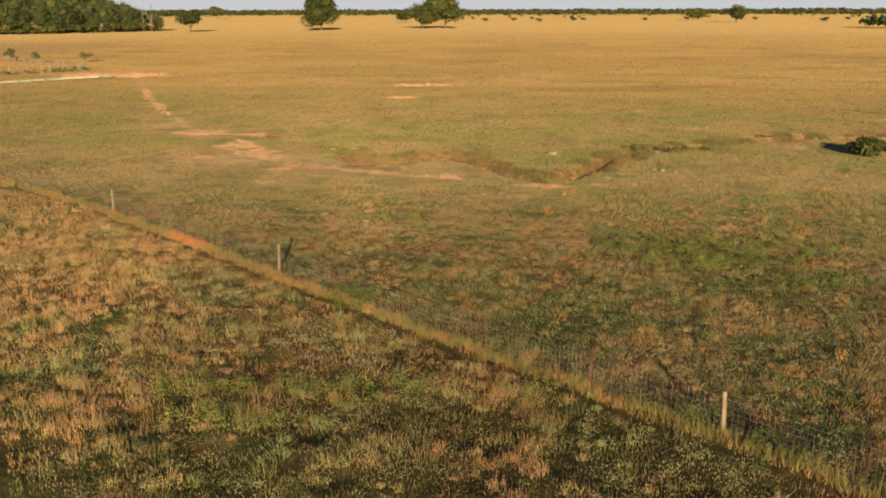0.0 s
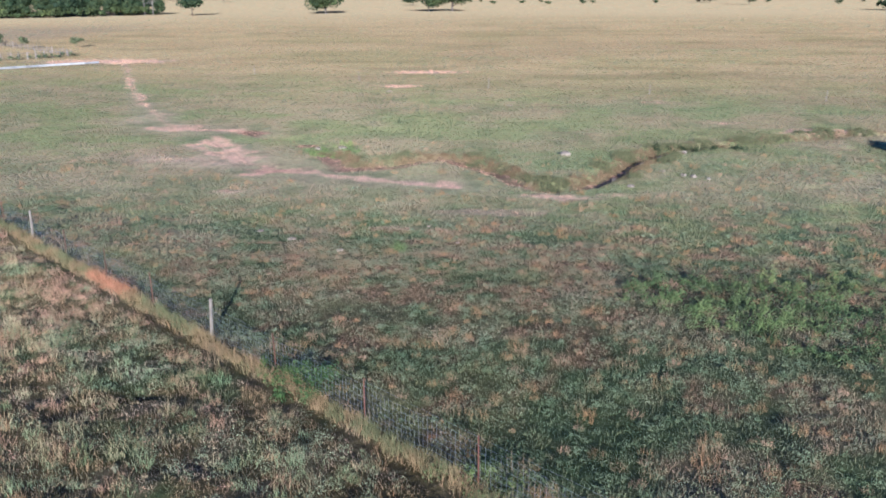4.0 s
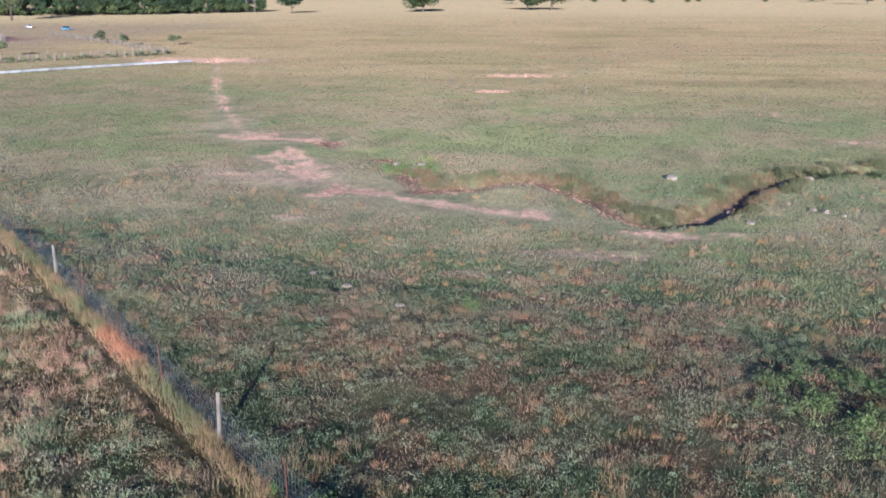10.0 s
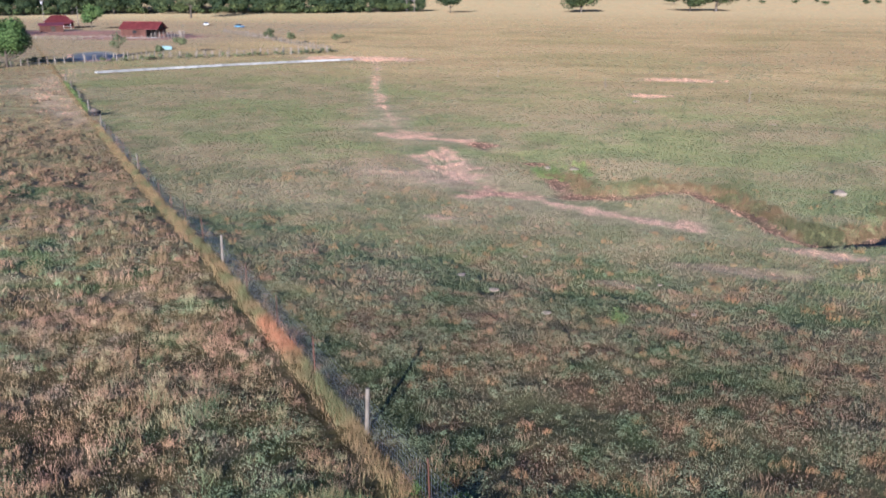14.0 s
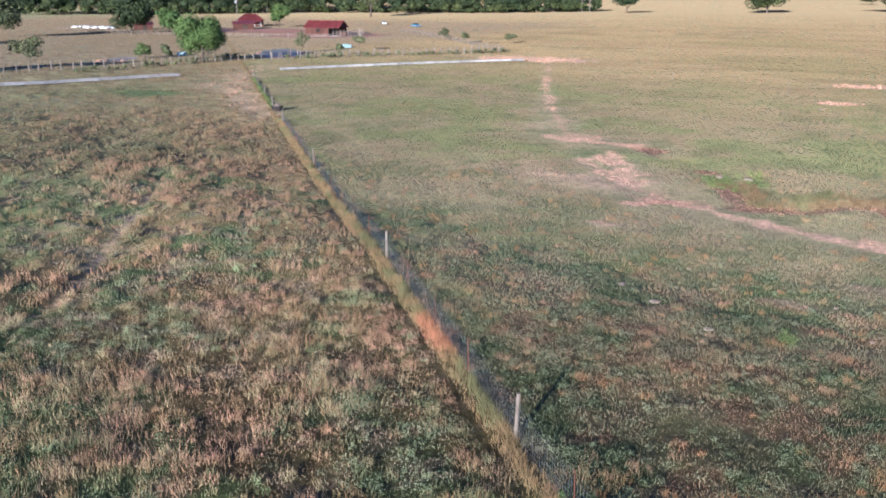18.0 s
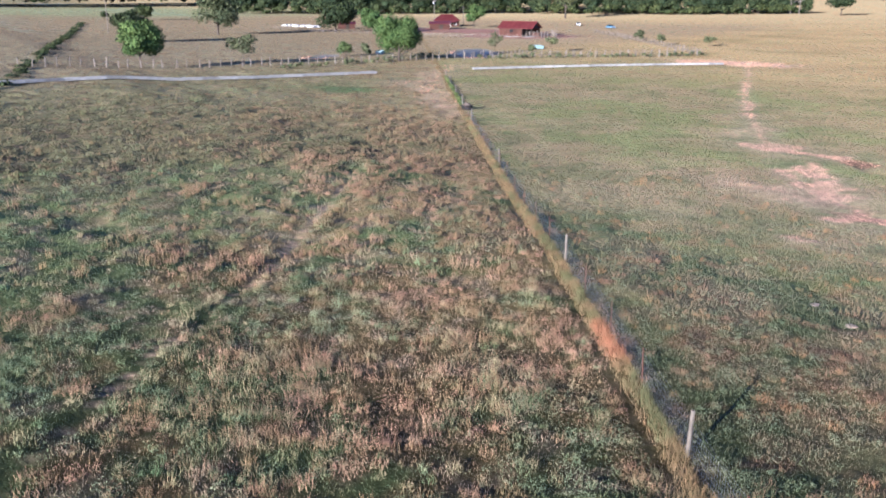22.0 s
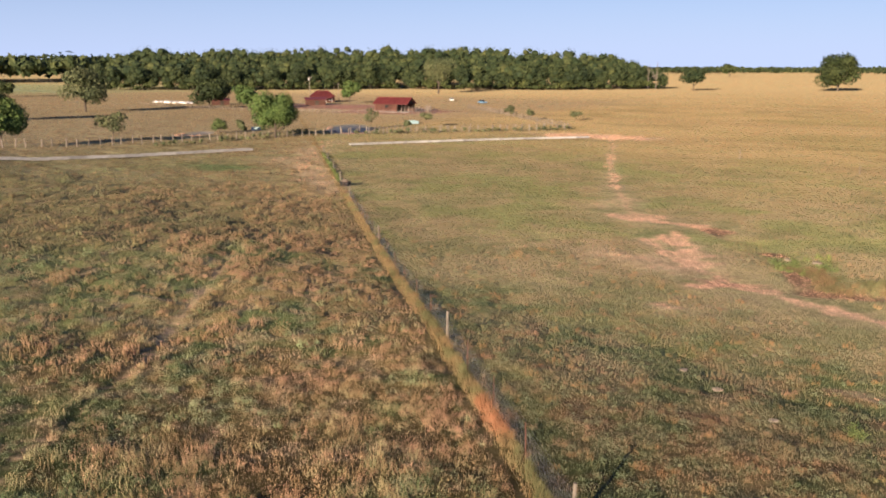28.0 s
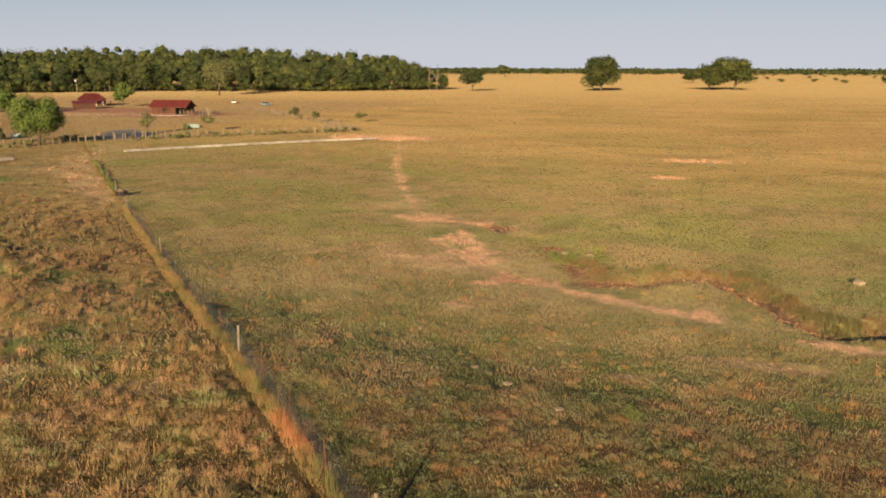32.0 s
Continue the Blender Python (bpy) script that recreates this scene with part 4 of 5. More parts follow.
# the edge of the woods: single trees in front, the mass behind
kinds = []
for k in range(7):
    h, w = (17, 19, 20, 18, 15, 21, 18)[k], (14, 15, 17, 17, 13, 16, 14)[k]
    kinds.append(tree(-300 - 4 * k, 470, h, w, 0.5, M_WOOD_LEAF, "leafy tree at the edge of the woods", 2200, 0.46, 30, 60 + k, "woodland_tree", 0.28, 0.0, "trees at the edge of the woods"))
EDGE = [(-206, 552), (-222, 527), (-252, 500), (-285, 488), (-330, 478), (-362, 470), (-400, 432), (-436, 402), (-480, 376), (-522, 350)]
wr = np.random.default_rng(3)
k = 0
for (ax, ay), (bx, by) in zip(EDGE, EDGE[1:]):
    n = max(1, int(math.hypot(bx - ax, by - ay) / 5.6))
    for j in range(n):
        u = (j + wr.uniform(0.1, 0.9)) / n
        x, y = ax + (bx - ax) * u - wr.uniform(-2, 7), ay + (by - ay) * u + wr.uniform(-2, 9)
        m = pose(x, y, float(height(x, y)), 0, 0, wr.uniform(0, 360)) @ Matrix.Scale(wr.uniform(0.55, 0.98), 4)
        if k < 7:
            kinds[k].matrix_world = m
        else:
            o = copy_thing(kinds[k % 7], m)
            o.scale = (m.to_scale())
        k += 1


def tree_mass(name, label, spots, leaves, leaf, mat, seed, lobes=5):
    """Many trees whose crowns run together, as one."""
    r = np.random.default_rng(seed)
    pieces = []
    for x, y, h, w in spots:
        v, f = crown_cloud(r, h, w, h * 0.12, lobes, leaves, leaf, tight=0.62)
        pieces.append((v + (x, y, float(height(x, y))), f))
    v, f = joined(pieces)
    return tagged(new(name, mesh_of(name, v, f, mat)), label, "woods", kind="stuff")


spots = []
for (ax, ay), (bx, by) in zip(EDGE, EDGE[1:]):
    n = max(1, int(math.hypot(bx - ax, by - ay) / 7.5))
    for j in range(n):
        for row in range(8):
            u = (j + wr.uniform(0, 1)) / n
            x, y = ax + (bx - ax) * u - 10 * row - 6 + wr.uniform(-4, 4), ay + (by - ay) * u + 12 * row + 12 + wr.uniform(-4, 4)
            if x < -212 - 4 * row:
                grown = min(1.2, 0.84 + (-x - 206) / 420)
                spots.append((x, y, (wr.uniform(16.5, 18.6) + 1.9 * row) * grown, wr.uniform(14, 19)))
tree_mass("woods", "dense green deciduous woods behind the farm", spots, 220, 0.54, M_WOOD_LEAF, 4, 8)
low_spots = [(ax + (bx - ax) * u + wr.uniform(-3, 3), ay + (by - ay) * u + wr.uniform(-3, 3) - 3, wr.uniform(3, 8), wr.uniform(5, 10)) for (ax, ay), (bx, by) in zip(EDGE, EDGE[1:]) for u in np.arange(0.05, 1, 0.11)]
tree_mass("underwood", "dark shrubs along the foot of the woods", low_spots, 120, 0.7, M_OAK, 5)


def far_line(name, label, a0, a1, r0, r1, step, h0, h1, w, seed, gap=0.0, deep=1):
    r = np.random.default_rng(seed)
    s = []
    for a in np.arange(a0, a1, step):
        if grain(np.array([a * 3.1]), np.array([seed * 7.0]), 1.0, seed)[0] < gap:
            continue
        for _ in range(deep):
            d = r.uniform(r0, r1)
            s.append((-math.sin(math.radians(a)) * d, math.cos(math.radians(a)) * d, r.uniform(h0, h1), w * r.uniform(0.8, 1.5)))
    tree_mass(name, label, s, 26, w * 0.15, M_WOOD_LEAF, seed, 3)


far_line("treeline", "distant line of trees on the horizon", -34, 80, 2500, 3200, 0.14, 10, 17, 26, 81, 0.0)
far_line("treeline", "distant wooded rise on the horizon", -36, 82, 3700, 4300, 0.2, 18, 25, 44, 82)
far_line("treeline", "line of trees beyond the woods", 17, 31, 1900, 2250, 0.2, 13, 19, 24, 84, 0.0, 1)
far_line("treeline", "dark strip of woods on the plain", -31, -23.5, 640, 690, 0.45, 7, 10, 11, 85, 0.0, 2)
far_line("treeline", "wooded edge beyond the far meadow", 45, 80, 900, 1150, 0.27, 26, 31, 23, 86, 0.0, 3)

shrub = None
sr = np.random.default_rng(12)
for k in range(46):
    a, d = math.radians(sr.uniform(-27, 3)), sr.uniform(950, 2300)
    x, y = -math.sin(a) * d, math.cos(a) * d
    if k < 4:
        shrub = tree(x, y, (4.2, 5.4, 4.8, 5.2)[k], (8, 9.5, 13, 9)[k], 0.1, M_OAK, "dark shrub scattered on the dry plain", 160, 0.5, 5, 90 + k, "shrub", 0.08, 0, "shrubs on the plain")
    else:
        copy_thing(shrub, pose(x, y, float(height(x, y)), 0, 0, sr.uniform(0, 360)))


# ---- the long fence ----
F0, FD = np.array((6.06, 4.17)), np.array((-1.0, 1.0)) / 2**0.5


def on_fence(u):
    p = F0 + FD * u
    return float(p[0]), float(p[1])


fence = thing("wire_fence", *on_fence(0), 0.0, label="long woven wire fence on wooden and steel posts", category="fence")
fi = fence.matrix_world.inverted()
fr = random.Random(4)
for u, tall in ((-21, 1.45), (0, 1.27), (22.0, 1.4), (40.1, 1.45), (68.5, 1.45), (96.4, 1.45), (110, 1.45), (124, 1.4), (138, 1.45), (150, 1.45)):
    x, y = on_fence(u)
    r0 = 0.065
    bm = rod(r0, r0 * 0.9, tall + 0.3, z=-0.3, sides=10)
    bmesh.ops.bevel(bm, geom=[e for e in bm.edges if all(v.co.z > tall - 0.05 for v in e.verts)], offset=0.012, segments=1, affect="EDGES")
    p = part("wooden_post", bm, M_PALING if u > 90 else M_POST, fence, "weathered round wooden post")
    p.matrix_basis = fi @ pose(x, y, float(height(x, y)), fr.uniform(-2, 2), fr.uniform(-2, 2), fr.uniform(0, 90))
tpost = None
steel = [u for u in (-17, -13, -9, -4.6, 4.5, 9, 13.4, 17.9, 26.6, 31, 35.6)] + [44.6 + 4.7 * k for k in range(11)] + [101, 105.5]
for u in steel:
    x, y = on_fence(u)
    if tpost is None:
        bm = box(0.035, 0.008, 1.6, z=-0.3)
        box(0.008, 0.03, 1.6, 0, 0.018, -0.3, bm=bm)
        tpost = bpy.data.meshes.new("steel_post")
        bm.to_mesh(tpost)
        bm.free()
        tpost.materials.append(M_STEEL)
    p = hang("steel_post", tpost, fence, "thin rusty steel fence post")
    p.matrix_basis = fi @ pose(x, y, float(height(x, y)), fr.uniform(-2.5, 2.5), fr.uniform(-2.5, 2.5), 45)


def wires(us, heights, t):
    """Level wires through the given stations, as flat-sided strands."""
    pieces = []
    for h in heights:
        pts = [(*on_fence(u), float(height(*on_fence(u))) + h + (0.012 if k % 2 else -0.012)) for k, u in enumerate(us)]
        pieces.append(tube(pts, [t] * len(pts), 3))
    return pieces


def stays(us, top, t):
    return [tube([(*on_fence(u), float(height(*on_fence(u))) + 0.04), (*on_fence(u), float(height(*on_fence(u))) + top)], [t, t], 3) for u in us]


pieces = wires(list(np.arange(-21, 60, 1.5)), (0.06, 0.2, 0.36, 0.52, 0.7, 0.88, 1.06), 0.003) + wires(list(np.arange(-21, 97, 2.2)), (1.24,), 0.0025)
pieces += stays(np.arange(-14, 44, 0.17), 1.06, 0.003) + stays(np.arange(44, 97, 0.34), 1.06, 0.0036)
pieces += wires(list(np.arange(60, 151, 3.0)), (0.2, 0.5, 0.8, 1.06), 0.005)
v, f = joined(pieces)
hang("wire_mesh", mesh_of("wire_mesh", v - np.array(fence.matrix_world.translation), f, M_WIRE), fence, "galvanised woven wire mesh")

# feeder by the far fence corner
feeder = thing("mineral_feeder", -69.5, 80.2, label="dark round mineral feeder with a pale lid in the pasture", category="feeder")
part("tub", rod(0.62, 0.72, 0.55, sides=16), M_TYRE, feeder, "black rubber tub")
part("lid", rod(0.55, 0.2, 0.28, z=0.56, sides=16), M_STONE, feeder, "pale grey lid")

# ---- feed bunks along the lane ----
BUNK = [(-0.45, 0.0), (-0.45, 0.4), (-0.36, 0.4), (-0.28, 0.16), (0.28, 0.16), (0.36, 0.36), (0.45, 0.36), (0.45, 0.0)]


def bunk(points, label):
    b = thing("feed_bunk", *points[0], 0.0, label=label, category="feed bunk", group="concrete feed bunks")
    inv = b.matrix_world.inverted()
    shared = None
    for (ax, ay), (bx, by) in zip(points, points[1:]):
        length = math.hypot(bx - ax, by - ay)
        n = max(1, round(length / 3.0))
        for k in range(n):
            u = (k + 0.5) / n
            x, y = ax + (bx - ax) * u, ay + (by - ay) * u
            if shared is None:
                bm = prism(BUNK, 2.97)
                shared = bpy.data.meshes.new("trough_section")
                bm.to_mesh(shared)
                bm.free()
                shared.materials.append(M_CONCRETE)
            o = hang("trough_section", shared, b)
            hx, hy = (bx - ax) / n / 2, (by - ay) / n / 2
            rise = math.degrees(math.atan2(float(lay(x + hx, y + hy) - lay(x - hx, y - hy)), length / n))
            o.matrix_basis = inv @ pose(x, y, float(lay(x, y)) + 0.12, 0, 0, math.degrees(math.atan2(by - ay, bx - ax))) @ pose(0, 0, 0, 0, -rise, 0) @ Matrix.Diagonal((length / n / 3.0, 1, 1, 1))


bunk([(-113.8, 107), (-117.5, 90), (-121, 70), (-123, 55.5), (-123.5, 42)], "long pale concrete feed bunk beside the lane")
bunk([(-108.4, 127), (-102.5, 140), (-96.5, 152.3), (-89, 165), (-81.5, 175.9)], "long pale concrete feed bunk at the pasture's edge")


# ---- farm fences ----
def post_row(points, step, tall, rails, label, seed, mat=M_POST, thick=0.07):
    r = random.Random(seed)
    g = thing("farm_fence", *points[0], 0.0, label=label, category="fence")
    inv = g.matrix_world.inverted()
    bm = rod(thick, thick * 0.85, 1.0, sides=7)
    me = bpy.data.meshes.new("post")
    bm.to_mesh(me)
    bm.free()
    me.materials.append(mat)
    for (ax, ay), (bx, by) in zip(points, points[1:]):
        length = math.hypot(bx - ax, by - ay)
        n = max(1, round(length / step))
        for k in range(n):
            u = (k + r.uniform(-0.12, 0.12)) / n
            x, y = ax + (bx - ax) * u, ay + (by - ay) * u
            o = hang("post", me, g)
            o.matrix_basis = inv @ pose(x, y, float(height(x, y)) - 0.15, r.uniform(-5, 5), r.uniform(-5, 5), 0) @ Matrix.Diagonal((r.uniform(0.8, 1.3), 1, tall * r.uniform(0.8, 1.15) + 0.15, 1))
        for h, t in rails:
            s = [(ax + (bx - ax) * q, ay + (by - ay) * q) for q in np.linspace(0, 1, n + 1)]
            v, f = tube([(x, y, float(height(x, y)) + h + r.uniform(-0.05, 0.05)) for x, y in s], [t] * len(s), 4)
            hang("rail", mesh_of("rail", v - np.array(g.matrix_world.translation), f, mat), g)
    return g


post_row([(-149, 60), (-146, 80), (-141.6, 96.1), (-137, 120), (-130.6, 147), (-119, 166), (-107.9, 182.3), (-97, 199.5)], 2.0, 1.55, ((0.5, 0.012), (1.05, 0.012)), "row of leaning grey posts with wire along the lane", 5, M_PALING, 0.11)
post_row([(-179.3, 279), (-160, 262), (-139.5, 242), (-114, 216), (-97.7, 200)], 2.4, 1.6, ((0.6, 0.06), (1.15, 0.06)), "grey wooden rail fence round the corral", 6, M_PALING, 0.1)
post_row([(-300, 224), (-262, 214), (-225, 218), (-196, 226), (-176, 233)], 3.0, 1.3, ((0.55, 0.05), (1.05, 0.05)), "grey rail fence before the farmyard", 7, M_BOARD)
post_row([(-133, 150), (-126, 158), (-119, 170), (-109, 184), (-101, 196)], 2.0, 1.7, ((0.6, 0.03), (1.3, 0.03)), "second row of grey posts beside the paddock", 8, M_PALING, 0.1)


# ---- barn, house, poles ----
def hip_roof(owner, w, d, z, rise, hip, gabled=False):
    """Four sloping sheets that meet on a short ridge."""
    ridge = w / 2 - hip
    e = [(-w / 2, -d / 2, z), (w / 2, -d / 2, z), (w / 2, d / 2, z), (-w / 2, d / 2, z)]
    t = [(-ridge, 0, z + rise), (ridge, 0, z + rise)]
    for corners in ((e[0], e[1], t[1], t[0]), (e[2], e[3], t[0], t[1]), (e[1], e[2], t[1]), (e[3], e[0], t[0]))[:2 if gabled else 4]:
        bm = bmesh.new()
        f = bm.faces.new([bm.verts.new(c) for c in corners])
        bm.normal_update()
        up = bmesh.ops.extrude_face_region(bm, geom=[f])
        bmesh.ops.translate(bm, vec=(0, 0, 0.1), verts=[v for v in up["geom"] if isinstance(v, bmesh.types.BMVert)])
        bmesh.ops.recalc_face_normals(bm, faces=bm.faces)
        sheet = part("roof_slope", bm, M_RED_ROOF, owner)
        if len(corners) == 4:
            n = 12
            for k in range(1, n):
                u = k / n
                a, c = Vector(corners[0]).lerp(Vector(corners[1]), u), Vector(corners[3]).lerp(Vector(corners[2]), u)
                v, q = tube([a + Vector((0, 0, 0.12)), c + Vector((0, 0, 0.12))], [0.035, 0.035], 4)
                hang("roof_rib", mesh_of("roof_rib", v, q, M_RED_ROOF), sheet)
    if gabled:
        # Solid dark panels close the gables, standing for the shade inside an open one.
        for x in (-w / 2 + 0.7, w / 2 - 0.7):
            part("gable", prism([(-d / 2 + 0.75, z + 0.12), (d / 2 - 0.75, z + 0.12), (0, z + rise - 0.3)], 0.08), M_DARK, owner, "dark panel standing for the shaded open gable").location = (x, 0, 0)
    part("ridge_cap", box(2 * ridge + 0.3, 0.35, 0.1, 0, 0, z + rise + 0.06, 0.02), M_RED_ROOF, owner)


def barn():
    b = thing("barn", -186.5, 243.5, float(lay(-186, 243)), 13, "small red-roofed barn with weathered red walls", "barn")
    w, d, h = 12.0, 7.0, 2.9
    part("floor", box(w, d, 0.12), M_CONCRETE, b)
    for k in range(24):
        x = -w / 2 + (k + 0.5) * 8.4 / 24
        part("board", box(8.4 / 24 - 0.015, 0.08, h - 0.1, x, -d / 2 + 0.04, 0.1), M_RED_WALL, b)
    part("back_wall", box(w, 0.1, h, 0, d / 2 - 0.05, 0.12), M_RED_WALL, b)
    part("end_wall", box(0.1, d - 0.2, h, -w / 2 + 0.05, 0, 0.12), M_RED_WALL, b)
    part("inner_wall", box(0.1, d - 0.2, h, 2.45, 0, 0.12), M_DARK, b)
    for x in (4.2, 5.9):
        for y in (-d / 2 + 0.1, d / 2 - 0.15):
            part("support_post", box(0.18, 0.18, h + 0.1, x, y, 0), M_DARK, b)
    part("window", box(1.3, 0.05, 0.8, -1.5, -d / 2 - 0.03, 1.5), M_GLASS, b)
    hip_roof(b, w + 1.2, d + 1.4, h - 0.2, 2.2, 0.0, True)


barn()
post_row([(-178, 236), (-174, 239), (-172, 245), (-178, 250)], 1.2, 2.2, ((0.6, 0.05), (1.2, 0.05), (1.8, 0.05)), "tall grey pen boards beside the barn", 9, M_BOARD, 0.1)


def house():
    b = thing("farmhouse", -262, 290, float(lay(-262, 290)), 43, "low red house with a red sheet roof and lean-to", "house")
    w, d, h = 10.5, 8.0, 2.7
    part("wall", box(w, d, h), M_RED_WALL, b)
    hip_roof(b, w + 1.0, d + 1.2, h - 0.15, 2.4, 3.2)
    porch = part("porch_roof", prism([(-d / 2 - 3.4, h - 0.75), (-d / 2 - 3.4, h - 0.65), (-d / 2 + 0.2, h + 0.1), (-d / 2 + 0.2, h)], w - 2), M_RED_ROOF, b)
    for x in (-4, -1.5, 1.5, 4):
        part("porch_post", box(0.14, 0.14, h - 0.75, x, -d / 2 - 3.2), M_WHITE, porch)
    for x in (-4.0, 0.8, 3.6):
        win = part("window", box(1.3, 0.06, 1.1, x, -d / 2 - 0.03, 0.95), M_GLASS, b)
        part("frame", box(1.5, 0.04, 0.1, x, -d / 2 - 0.04, 2.06), M_WHITE, win)
        part("sill", box(1.5, 0.1, 0.08, x, -d / 2 - 0.05, 0.86), M_WHITE, win)
    part("door", box(0.95, 0.06, 2.05, -1.8, -d / 2 - 0.03, 0.05), M_WHITE, b, "white door")
    part("chimney", box(0.6, 0.6, 1.2, 2.5, 0.6, h + 1.4, 0.03), M_STONE, b)


house()


def shed(x, y, turn, w, d, h, label):
    b = thing("shed", x, y, float(lay(x, y)), turn, label, "shed")
    part("wall", box(w, d, h), M_RED_WALL, b)
    part("roof", prism([(-d / 2 - 0.4, h - 0.05), (-d / 2 - 0.4, h + 0.06), (d / 2 + 0.4, h + 0.85), (d / 2 + 0.4, h + 0.74)], w + 0.8), M_RED_ROOF, b)
    part("door", box(1.4, 0.06, 1.9, 0.5, -d / 2 - 0.03), M_DARK, b, "dark door")


shed(-246, 268, 45, 8, 5, 2.2, "low red shed before the house")
shed(-278, 246, 50, 7, 4, 2.0, "low red shed behind the dark trees")


def pole(x, y, tall, label, arm=True, mat=M_POST):
    p = thing("utility_pole", x, y, label=label, category="pole")
    part("shaft", rod(0.16, 0.1, tall + 0.3, z=-0.3, sides=10), mat, p)
    if arm:
        a = part("crossarm", box(2.2, 0.12, 0.14, 0, 0.16, tall - 0.7, 0.015), mat, p)
        for x in (-0.95, -0.4, 0.4, 0.95):
            part("insulator", rod(0.06, 0.04, 0.18, x, 0.16, tall - 0.56, 6), M_WHITE, a)
        part("transformer", rod(0.32, 0.32, 0.9, 0.0, -0.42, tall - 1.7, 12), M_WHITE, p, "pale grey transformer can")
    else:
        part("cap", rod(0.12, 0.04, 0.14, z=tall, sides=10), mat, p)


pole(-275.9, 297.1, 11, "pale utility pole with a transformer beside the house")
pole(-265.5, 305, 8.2, "bare pale pole beside the house", False)
pole(-294.2, 150.9, 13, "tall utility pole on the meadow", True)


# ---- vehicles and farm things ----
def car(x, y, turn, paint, label):
    c = thing("car", x, y, None, turn, label, "car", "parked vehicles")
    body = prism([(-2.15, 0.3), (-2.2, 0.62), (-2.05, 0.86), (-1.0, 0.95), (1.4, 0.98), (2.1, 0.9), (2.18, 0.5), (2.1, 0.3)], 1.75)
    bmesh.ops.bevel(body, geom=body.edges[:], offset=0.06, segments=2, affect="EDGES")
    shell = part("body", body, paint, c)
    cab = prism([(-0.95, 0.93), (-0.3, 1.42), (1.0, 1.45), (1.75, 0.97)], 1.5)
    bmesh.ops.bevel(cab, geom=cab.edges[:], offset=0.07, segments=2, affect="EDGES")
    part("cabin", cab, M_GLASS, c, "dark glazed cabin")
    part("roof", box(1.36, 1.3, 0.05, 0, 0.35, 1.44, 0.02), paint, c)
    for y0 in (-2.19, 2.17):
        for x0 in (-0.6, 0.6):
            part("lamp", box(0.35, 0.05, 0.14, x0, y0, 0.62, 0.01), M_WHITE, shell)
    for y0 in (-1.35, 1.35):
        for x0 in (-0.8, 0.8):
            m = Matrix.Translation((x0, y0, 0.33)) @ Matrix.Rotation(math.pi / 2, 4, "Y")
            wheel = part("wheel", rod(0.33, 0.33, 0.22, z=-0.11, sides=14, m=m), M_TYRE, c)
            part("rim", rod(0.19, 0.19, 0.24, z=-0.12, sides=10, m=m), M_STONE, wheel)


car(-221, 330.9, 40, M_WHITE, "white car parked on the dry meadow")
car(-194.8, 315, 70, M_CARBLUE, "pale blue car parked on the dry meadow")


def water_tank(x, y, turn, w, d, h, mat, label):
    t = thing("water_trough", x, y, None, turn, label, "trough", "blue troughs")
    part("basin", prism([(-d / 2, 0), (-d / 2 - 0.06, h), (-d / 2 + 0.06, h), (-d / 2 + 0.1, 0.12), (d / 2 - 0.1, 0.12), (d / 2 - 0.06, h), (d / 2 + 0.06, h), (d / 2, 0)], w), mat, t)
    for x0 in (-w / 2 + 0.03, w / 2 - 0.03):
        part("end_plate", box(0.05, d, h - 0.02, x0), mat, t)
    part("rim", box(w + 0.08, 0.1, 0.06, 0, -d / 2, h), mat, t)


water_tank(-143.7, 195.7, -35, 4.2, 1.8, 0.8, M_BLUE, "pale blue water trough in the paddock")
water_tank(-153.4, 146, -60, 3.2, 1.3, 0.7, M_BLUE, "pale blue trough behind the row of posts")


M_WATER, _nt, _b = material("still pond water", 0.5, 0.15)
_b.inputs["Base Color"].default_value = (0.2, 0.195, 0.16, 1)
relief(_nt, _b, 1.2, 0.12, 0.02)
for cx, cy, a, b, turn in PONDS:
    rim = [(1.12 * a * math.cos(q), 1.12 * b * math.sin(q), 0.0) for q in np.linspace(0, 2 * math.pi, 48, endpoint=False)]
    me = bpy.data.meshes.new("pond")
    me.from_pydata(rim, [], [tuple(range(48))])
    me.materials.append(M_WATER)
    pool = new("pond", me)
    pool.matrix_world = pose(cx, cy, float(lay(cx, cy)) - 0.2, 0, 0, turn)
    tagged(pool, "shallow farm pond reflecting the sky behind the lane", "water", kind="structure")


def stone_mesh(seed, r=0.3, flat=0.6):
    bm = bmesh.new()
    bmesh.ops.create_icosphere(bm, subdivisions=2, radius=r)
    q = random.Random(seed)
    off = Vector((q.uniform(0, 50), q.uniform(0, 50), 0))
    for v in bm.verts:
        v.co *= 0.78 + 0.5 * noise.noise(v.co * 2.2 / r * 0.5 + off)
        v.co.z *= flat
    return bm


pile = thing("rubble_heap", -308, 247, label="long heap of white rubble beside the farmyard", category="heap")
for k in range(46):
    bm = stone_mesh(200 + k, fr.uniform(0.7, 1.5), 0.5)
    o = part("boulder", bm, M_SALT, pile)
    o.location = (fr.uniform(-11, 11), fr.uniform(-2.4, 2.4), fr.uniform(0.1, 0.5))

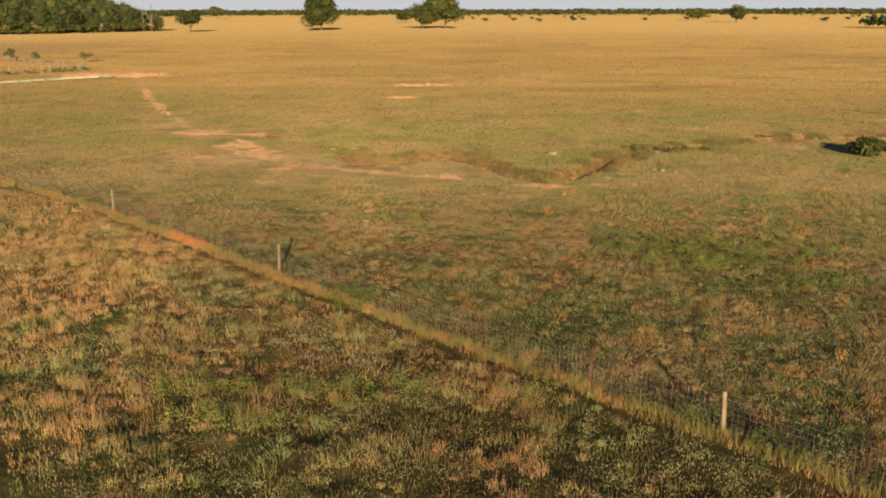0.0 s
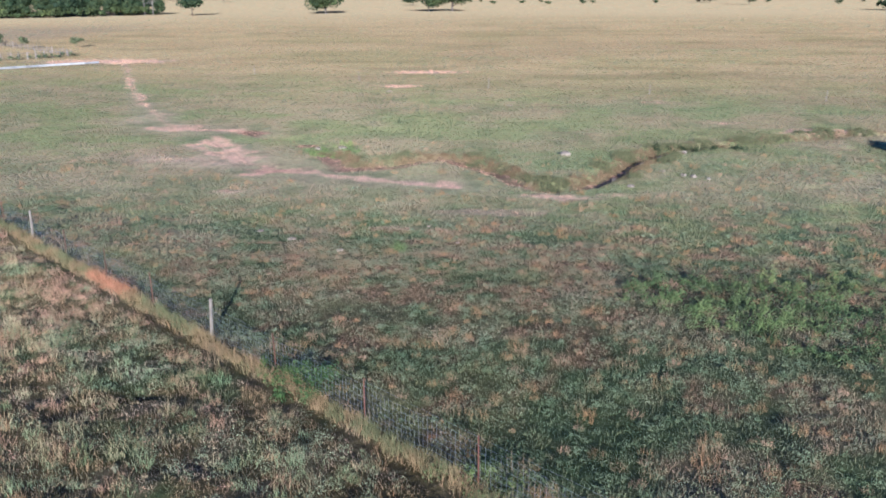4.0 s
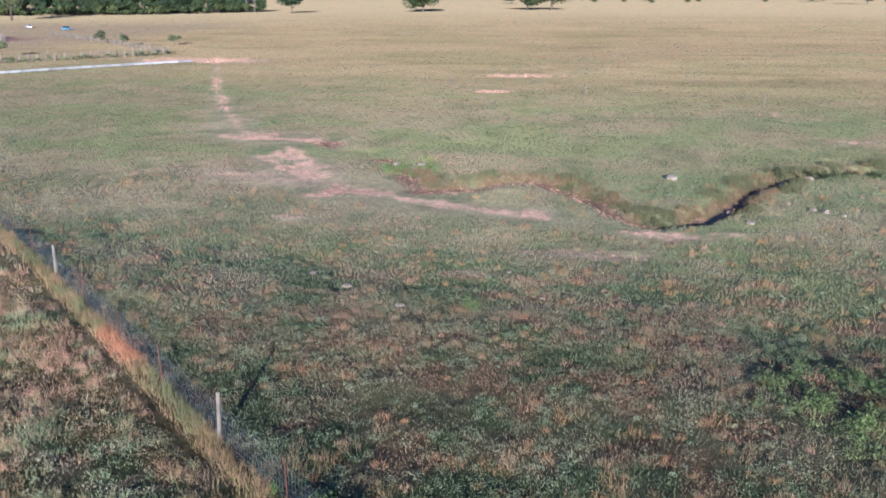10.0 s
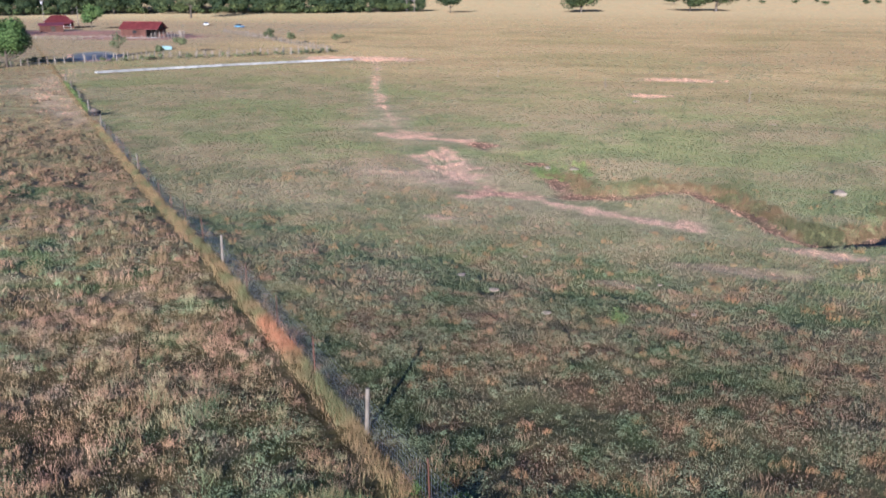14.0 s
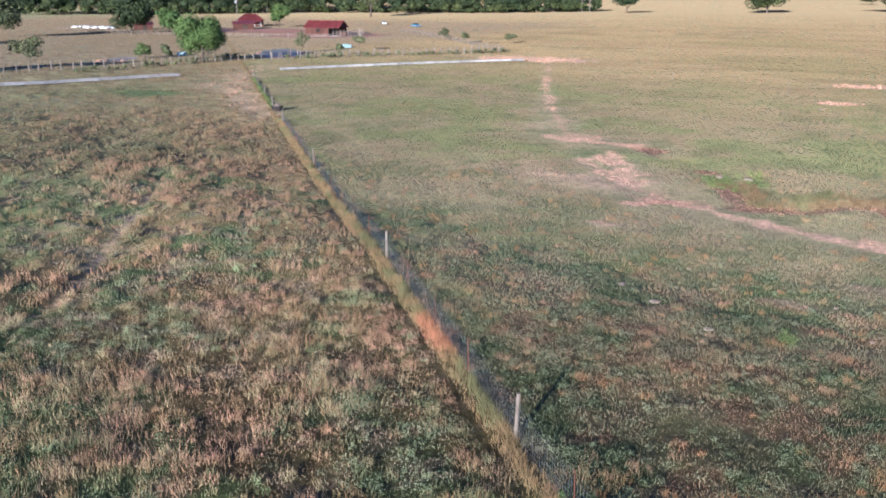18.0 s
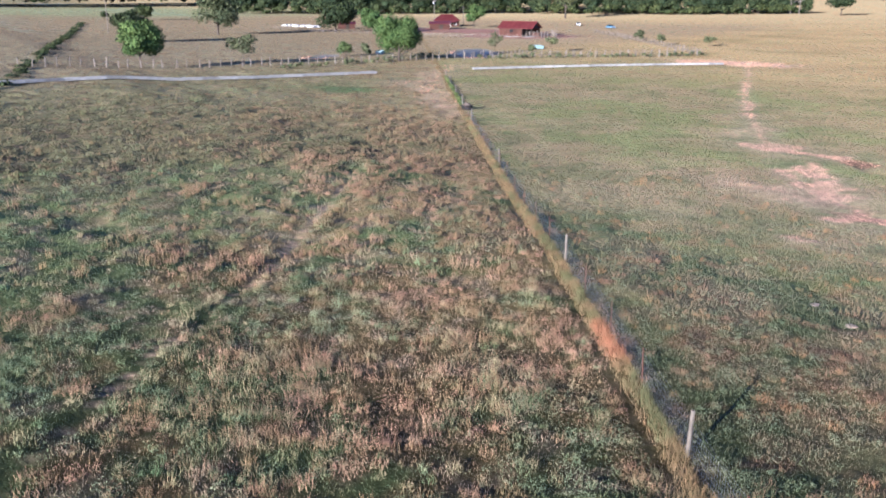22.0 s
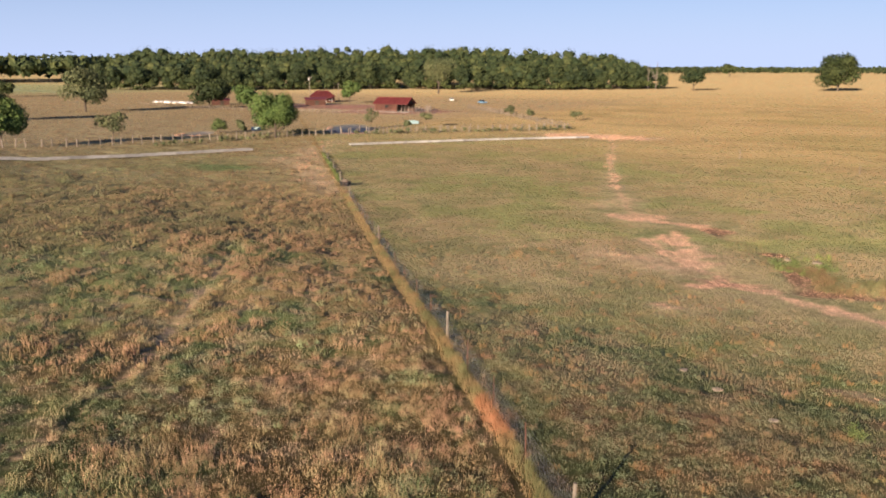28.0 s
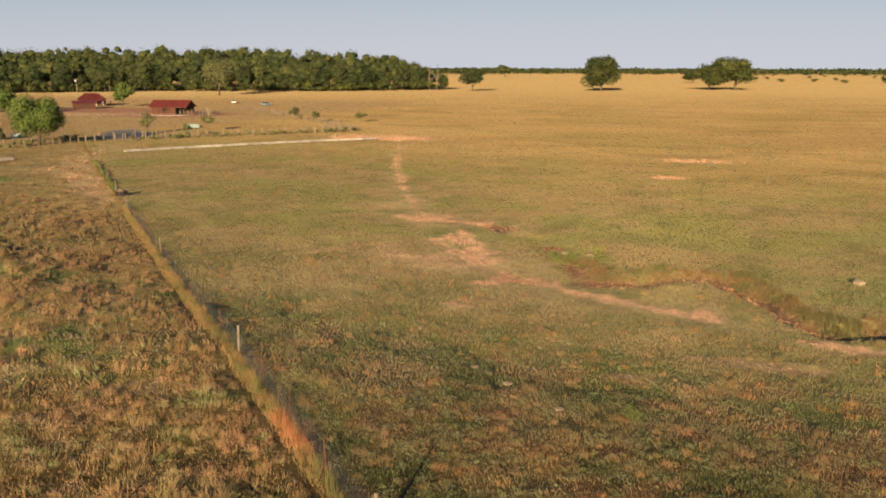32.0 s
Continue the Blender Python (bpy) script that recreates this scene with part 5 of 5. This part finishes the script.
for k, (x, y, s) in enumerate(((9.6, 56.2, 0.34), (12.4, 60.4, 0.38), (14.9, 66.4, 0.45), (16.6, 66.0, 0.34), (15.0, 54.8, 0.34), (15.9, 54.2, 0.24),
                               (14.4, 55.6, 0.28), (6.6, 64.3, 0.55), (16.9, 67.0, 0.4), (-14.8, 68.2, 0.3), (-12.4, 66.6, 0.4), (13.2, 57.4, 0.3), (9.9, 51.2, 0.3))):
    ob = tagged(thing("stone", x, y, None, fr.uniform(0, 360)), "pale weathered stone on the creek bank", "stone", "stones along the creek")
    part("rock", stone_mesh(300 + k, s, 0.62), M_STONE, ob).location = (0, 0, s * 0.2)

for k, (x, y, s) in enumerate(((-12.0, 36.2, 0.32), (-9.9, 34.4, 0.34), (-7.05, 31.9, 0.3), (-3.2, 38.6, 0.2), (-10.2, 41.3, 0.2), (-1.5, 34.6, 0.2), (-13.7, 118.2, 0.7), (3.1, 102, 0.6))):
    ob = tagged(thing("dry_crust", x, y, None, fr.uniform(0, 360)), "flat pale dried crust on the pasture", "dried dung", "dried crusts on the pasture")
    part("crust", stone_mesh(340 + k, s * 0.8, 0.22), M_DRYDUNG, ob).location = (0, 0, 0.04)


# brushy ditch across the far meadow
DITCH = [(-400, 193), (-300, 141), (-206, 90.5), (-142, 57.8), (-127, 49.5), (-112, 40)]
dspots = []
for (ax, ay), (bx, by) in zip(DITCH, DITCH[1:]):
    n = int(math.hypot(bx - ax, by - ay) / 2.6)
    for j in range(n):
        u = (j + wr.uniform(0, 1)) / n
        if wr.uniform(0, 1) < 0.72:
            dspots.append((ax + (bx - ax) * u + wr.uniform(-0.8, 0.8), ay + (by - ay) * u + wr.uniform(-0.8, 0.8), wr.uniform(0.35, 0.9), wr.uniform(1.8, 3.8)))
tree_mass("ditch_brush", "low dark brush along a ditch in the meadow", dspots, 60, 0.22, M_OAK, 6)
lane = [(-131 - 0.12 * k + wr.uniform(-1.4, 0.4), 100 + k * 1.05 + wr.uniform(-0.5, 0.5)) for k in range(0, 46)] + [(-128 + 0.62 * k + wr.uniform(-1, 1), 150 + k + wr.uniform(-0.5, 0.5)) for k in range(0, 50)]
tree_mass("fence_weeds", "pale dry weeds tangled along the farm fence", [(x, y, wr.uniform(0.6, 1.6), wr.uniform(0.8, 2.0)) for x, y in lane if wr.uniform(0, 1) < 0.7], 50, 0.16, M_PALE, 7)


# a cross fence over the far pasture: few thin posts left
cross = thing("pasture_fence", -20.5, 135.7, 0.0, label="thin grey posts of an old cross fence in the pasture", category="fence")
ci = cross.matrix_world.inverted()
for x, y, h in ((-20.5, 135.7, 1.6), (0.5, 123.2, 1.6), (22.8, 115.3, 1.5), (44, 107.6, 1.5), (-41, 148.2, 1.5)):
    p = part("post", rod(0.06, 0.045, h + 0.3, z=-0.3, sides=8), M_PALING, cross)
    p.matrix_basis = ci @ pose(x, y, float(height(x, y)), fr.uniform(-3, 3), fr.uniform(-3, 3), 0)


def dead_tree(x, y, tall, seed):
    """A bleached trunk with a few broken limbs."""
    r = np.random.default_rng(seed)
    t = thing("dead_tree", x, y, label="tall bare bleached dead tree at the corner of the woods", category="tree", group="dead trees by the woods")
    lean = r.uniform(-0.05, 0.05, 2) * tall
    v, f = tube([(lean[0] * k, lean[1] * k, k * tall - 0.3) for k in (0, 0.05, 0.35, 0.7, 1.0)], [0.34, 0.26, 0.2, 0.13, 0.04], 8)
    trunk = hang("trunk", mesh_of("trunk", v, f, M_PALING, smooth=True), t)
    for k in range(12):
        u, a = r.uniform(0.3, 0.92), r.uniform(0, 2 * np.pi)
        reach = tall * r.uniform(0.15, 0.32) * (1.3 - u)
        base = np.array((lean[0] * u, lean[1] * u, u * tall - 0.3))
        e = base + (np.cos(a) * reach, np.sin(a) * reach, reach * r.uniform(0.8, 1.8))
        v, f = tube([base, base * 0.5 + e * 0.5 - (0, 0, reach * 0.12), e], [0.12, 0.08, 0.02], 5)
        hang("limb", mesh_of("limb", v, f, M_PALING, smooth=True), trunk)


dead_tree(-205.5, 543, 18, 401)
dead_tree(-209.5, 540, 16, 402)


# dark growth that follows the fence up to the lane
line = [(*on_fence(u + wr.uniform(-0.4, 0.4)), wr.uniform(0.2, 0.5), wr.uniform(0.5, 1.0)) for u in np.arange(108, 152, 0.8)]
tree_mass("fence_weeds", "dark low weeds grown up along the fence", line, 46, 0.1, M_WEED, 8)
